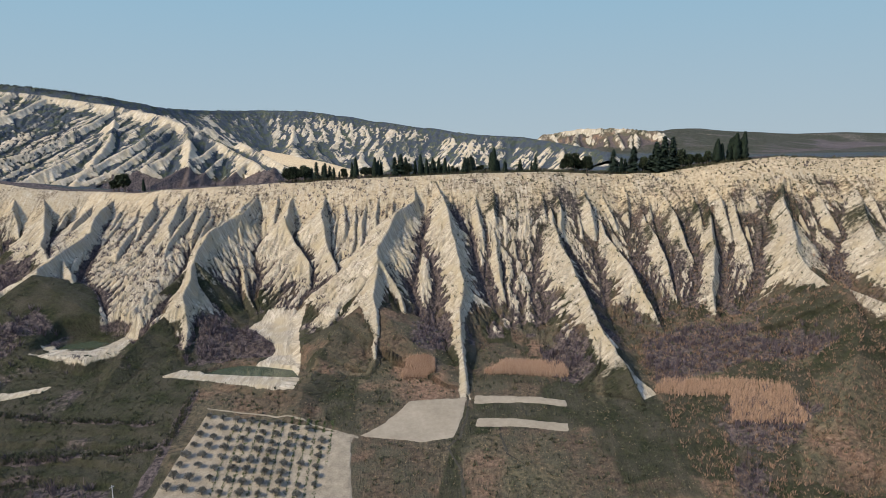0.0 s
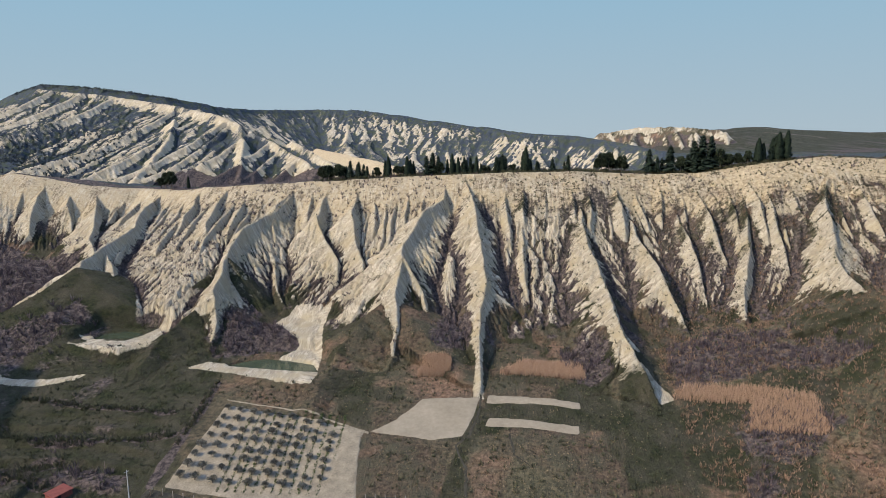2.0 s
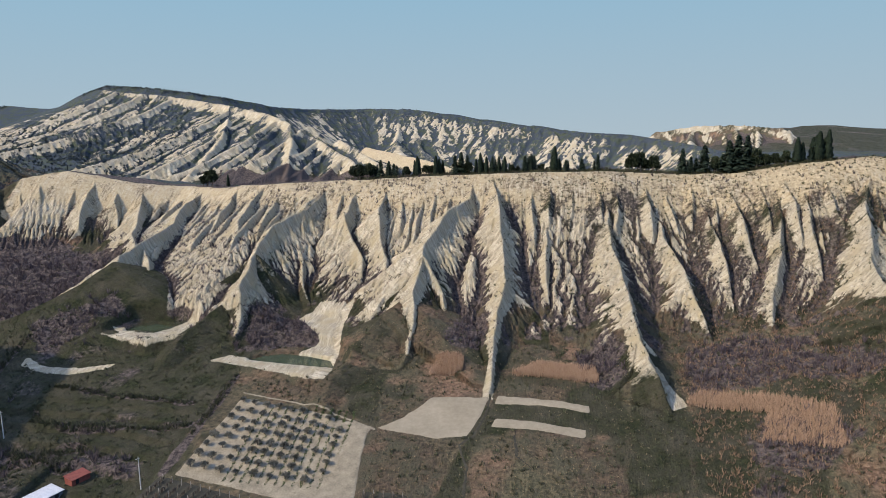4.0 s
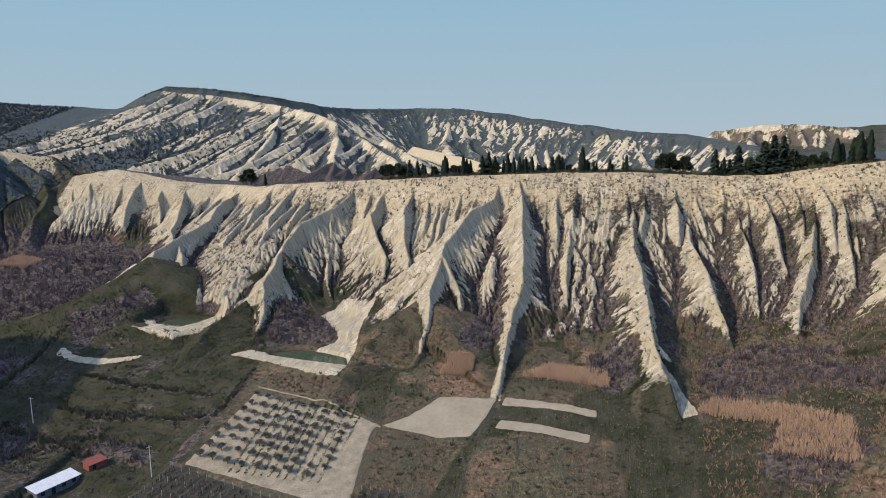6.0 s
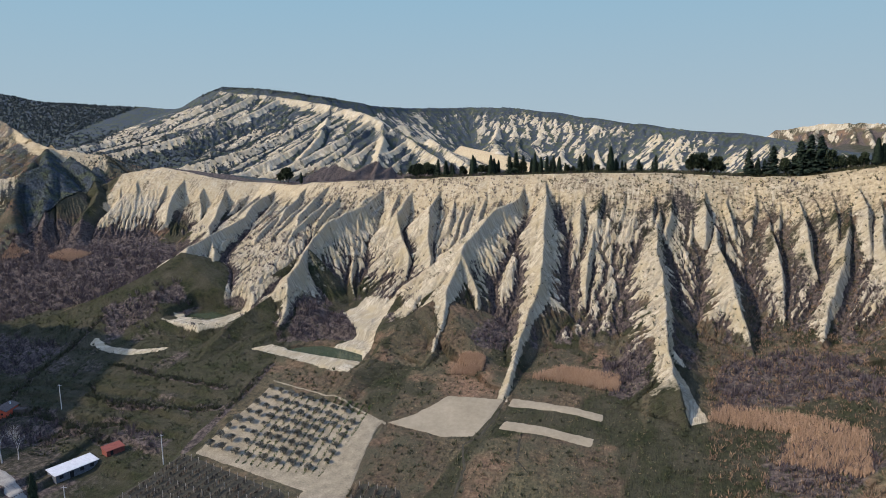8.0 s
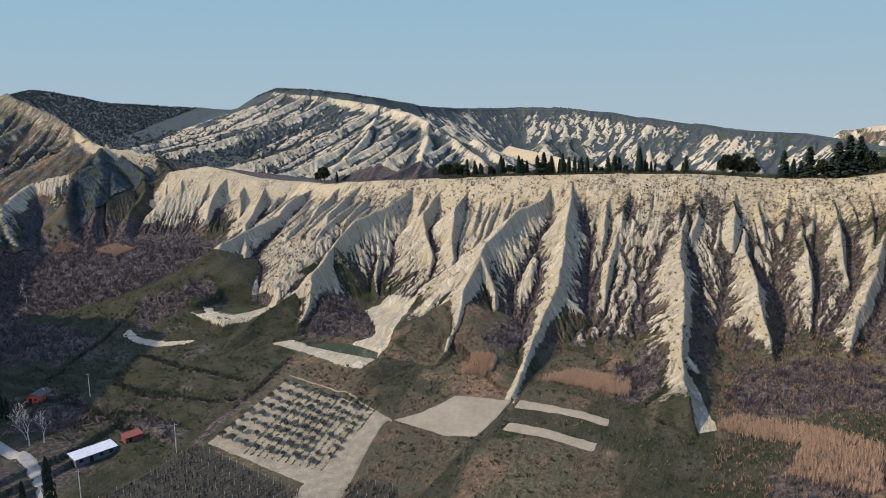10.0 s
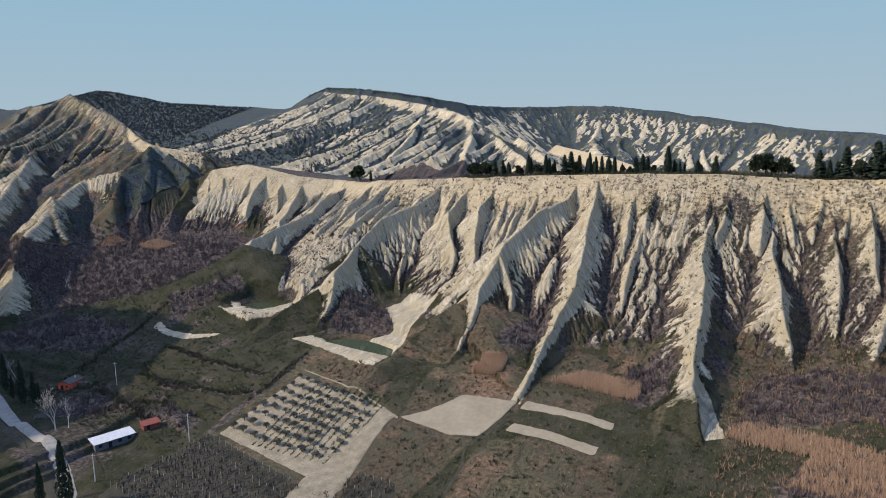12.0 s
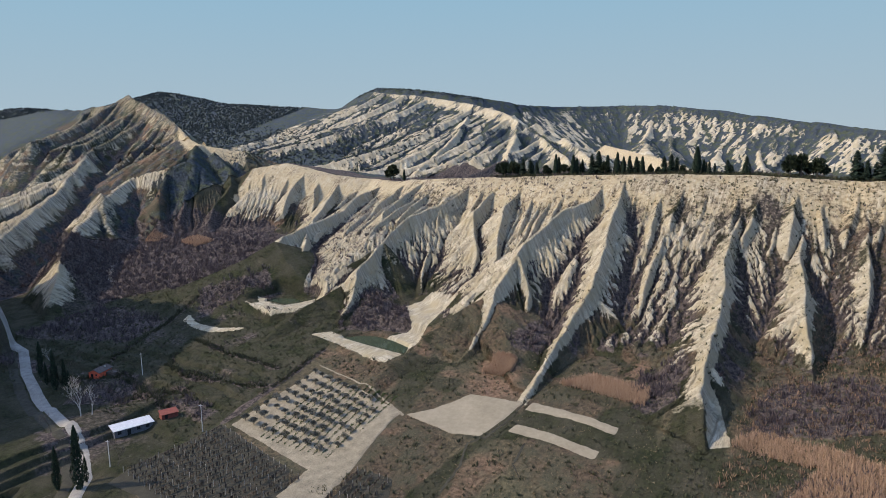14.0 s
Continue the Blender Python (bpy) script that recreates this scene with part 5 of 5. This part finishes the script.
spots = scatter(9000, -440, 200, 200, 430, 3, lambda x, y: clear(x, y) * inside_any(x, y, THICK, 4))
size = rng.uniform(1.8, 3.8, len(spots))
many_blades("thicket", spots, size, size * 0.06, 0.6, 14, TWIG, "dense leafless purple-brown thicket", "thicket", 4)
spots = scatter(22000, 90, 230, 205, 430, 5, lambda x, y: clear(x, y) * np.clip(0.5 - cover_at("clay", x, y), 0, 1) * 0.6)
size = rng.uniform(0.7, 2.0, len(spots))
many_blades("russet_scrub", spots, size, size * 0.10, 0.8, 8, RUSSET, "russet and brown winter scrub", "shrubs", 6)
spots = scatter(60000, -330, 285, 205, 462, 7, lambda x, y: clear(x, y) * (0.10 + 0.5 * smooth(-20, 60, x) * (y > 330) + 0.25 * (y < 330)) * (1 - 0.55 * cover_at("clay", x, y)))
size = rng.uniform(0.35, 1.35, len(spots))
many_blades("low_scrub", spots, size, size * 0.22, 0.9, 7, SCRUB, "low olive-green scrub dotted over the slopes", "shrubs", 8)
spots = scatter(50000, -330, 285, 200, 330, 10, lambda x, y: clear(x, y) * 0.45 * (x > -112) * (1 - 0.8 * cover_at("green", x, y)))
size = rng.uniform(0.3, 0.8, len(spots))
many_blades("dry_grass", spots, size, size * 0.16, 0.8, 5, TUFT, "dry yellow-brown winter grass tufts", "grass", 11)
def by_banks(x, y):
    return np.max([smooth(wide * 0.8, wide * 0.2, line_distance(x, y, a, b)) for line, wide in BANKS for a, b in zip(line[:-1], line[1:])], 0)


spots = scatter(26000, -245, -100, 210, 312, 13, lambda x, y: clear(x, y) * by_banks(x, y) * 0.8)
size = rng.uniform(0.7, 1.9, len(spots))
many_blades("bank_scrub", spots, size, size * 0.13, 0.8, 8, SCRUB, "dark scrub along the terrace banks", "shrubs", 14)
spots = scatter(30000, -330, -100, 205, 345, 15, lambda x, y: clear(x, y) * 0.5 * smooth(0.45, 0.6, cloudy(x, y, 0.09, 33)))
size = rng.uniform(0.25, 0.6, len(spots))
many_blades("meadow_grass", spots, size, size * 0.3, 0.9, 5, MEADOW, "rough green winter grass on the terraces", "grass", 16)
REEDS = [[(-20, 300), (-5, 299), (-6, 306), (-17, 308)], [(17, 303), (55, 299), (53, 312), (28, 314)], [(90, 287), (97, 296), (121, 288), (142, 276), (138, 252), (113, 262), (119, 278)], [(-380, 408), (-352, 402), (-345, 414), (-375, 420)], [(-452, 392), (-402, 402), (-402, 412), (-452, 402)]]
for k, polygon in enumerate(REEDS):
    p = np.array(polygon)
    spots = scatter(8000 if k == 2 else 3800, p[:, 0].min(), p[:, 0].max(), p[:, 1].min(), p[:, 1].max(), 20 + k, lambda x, y: smooth(1.5, -1.0, outside(x, y, polygon)) * (x > -418))
    if len(spots):
        size = rng.uniform(1.5, 2.8, len(spots))
        many_blades("reed_bed", spots, size, 0.055 + 0 * size, 0.13, 9, REED, "dense bed of dry pinkish-tan reeds", "reeds", 30 + k)
spots = scatter(22000, -95, -45, 224, 270, 40, lambda x, y: (np.abs((x + 0.06 * (y - 240)) / 3.3 % 1 - 0.5) < 0.10) * (x > -86) * 0.85)
size = rng.uniform(0.35, 0.8, len(spots))
many_blades("weed_strips", spots, size, size * 0.35, 0.9, 5, WEED, "thin weed strips between the olive rows", "weeds", 41)
spots = scatter(9000, -110, 200, 452, 476, 50, lambda x, y: 0.6 * (below_crest(x, y) < -3) * (below_crest(x, y) > -16))
size = rng.uniform(0.8, 2.2, len(spots))
many_blades("crest_hedge", spots, size, size * 0.12, 0.7, 9, SCRUB, "low dark undergrowth along the crest", "shrubs", 51)
spots = scatter(2500, -250, 150, 455, 540, 52, lambda x, y: 0.35 * (below_crest(x, y) < -8) * (below_crest(x, y) > -26))
size = rng.uniform(2.0, 3.5, len(spots))
many_blades("crest_thicket", spots, size, size * 0.06, 0.6, 12, TWIG, "leafless thicket behind the crest", "thicket", 53)


# ---- woods on the far hills ----
def far_wood(name, sheet, count, x0, x1, y0, y1, accept, size, seed, label):
    xs, ys, z = SHEETS[sheet]
    g = np.random.default_rng(seed)
    x, y = g.uniform(x0, x1, count), g.uniform(y0, y1, count)
    i, j = np.interp(x, xs, np.arange(len(xs))), np.interp(y, ys, np.arange(len(ys)))
    a, b = np.minimum(i.astype(int), len(xs) - 2), np.minimum(j.astype(int), len(ys) - 2)
    u, v = i - a, j - b
    top = z[b, a] * (1 - u) * (1 - v) + z[b, a + 1] * u * (1 - v) + z[b + 1, a] * (1 - u) * v + z[b + 1, a + 1] * u * v
    keep = g.uniform(0, 1, count) < accept(x, y, top)
    spots = np.stack((x * S, y * S, top * S), -1)[keep]
    h = g.uniform(0.6, 1.2, len(spots)) * size
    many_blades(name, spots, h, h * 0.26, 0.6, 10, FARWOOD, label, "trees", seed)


def along(line, wide):
    """Weight that is high close to a line of the plan."""
    pts = resample([p[:2] for p in line], 8.0)
    return lambda x, y, z: np.clip(1 - np.min([np.hypot(x - a, y - b) for a, b in pts], 0) / wide, 0, 1)


far_wood("skyline_trees", "hill_far", 3500, -600, 320, 1500, 1790, along([(x, y + 14, z) for x, y, z in ROW[2:]], 22), 2.2, 61, "far dark trees along the clay skyline")
far_wood("hill_wood", "backdrop", 30000, -1700, -900, 850, 1500, lambda x, y, z: 0.8 * (x < -1095) * smooth(60, 90, z), 3.2, 63, "dark leafless wood on the far hill")
far_wood("west_wood", "hill_west", 9000, -560, -420, 430, 640, lambda x, y, z: 0.6 * smooth(25, 0, outside(x, y, [(-440, 600), (-420, 560), (-420, 440), (-450, 440), (-470, 540)])), 1.1, 64, "dark scrub on the nose of the hill")
far_wood("valley_wood", "hill_north", 9000, -1090, -520, 900, 1300, lambda x, y, z: 0.8 * smooth(150, 120, z) * (x < -560), 2.6, 65, "dark leafless wood in the valley below the clay hill")
far_wood("crown_trees", "hill_north", 9000, -900, -500, 1200, 1308, along(TOP[1:], 12), 2.0, 66, "dark hedge and trees along the hill crown")
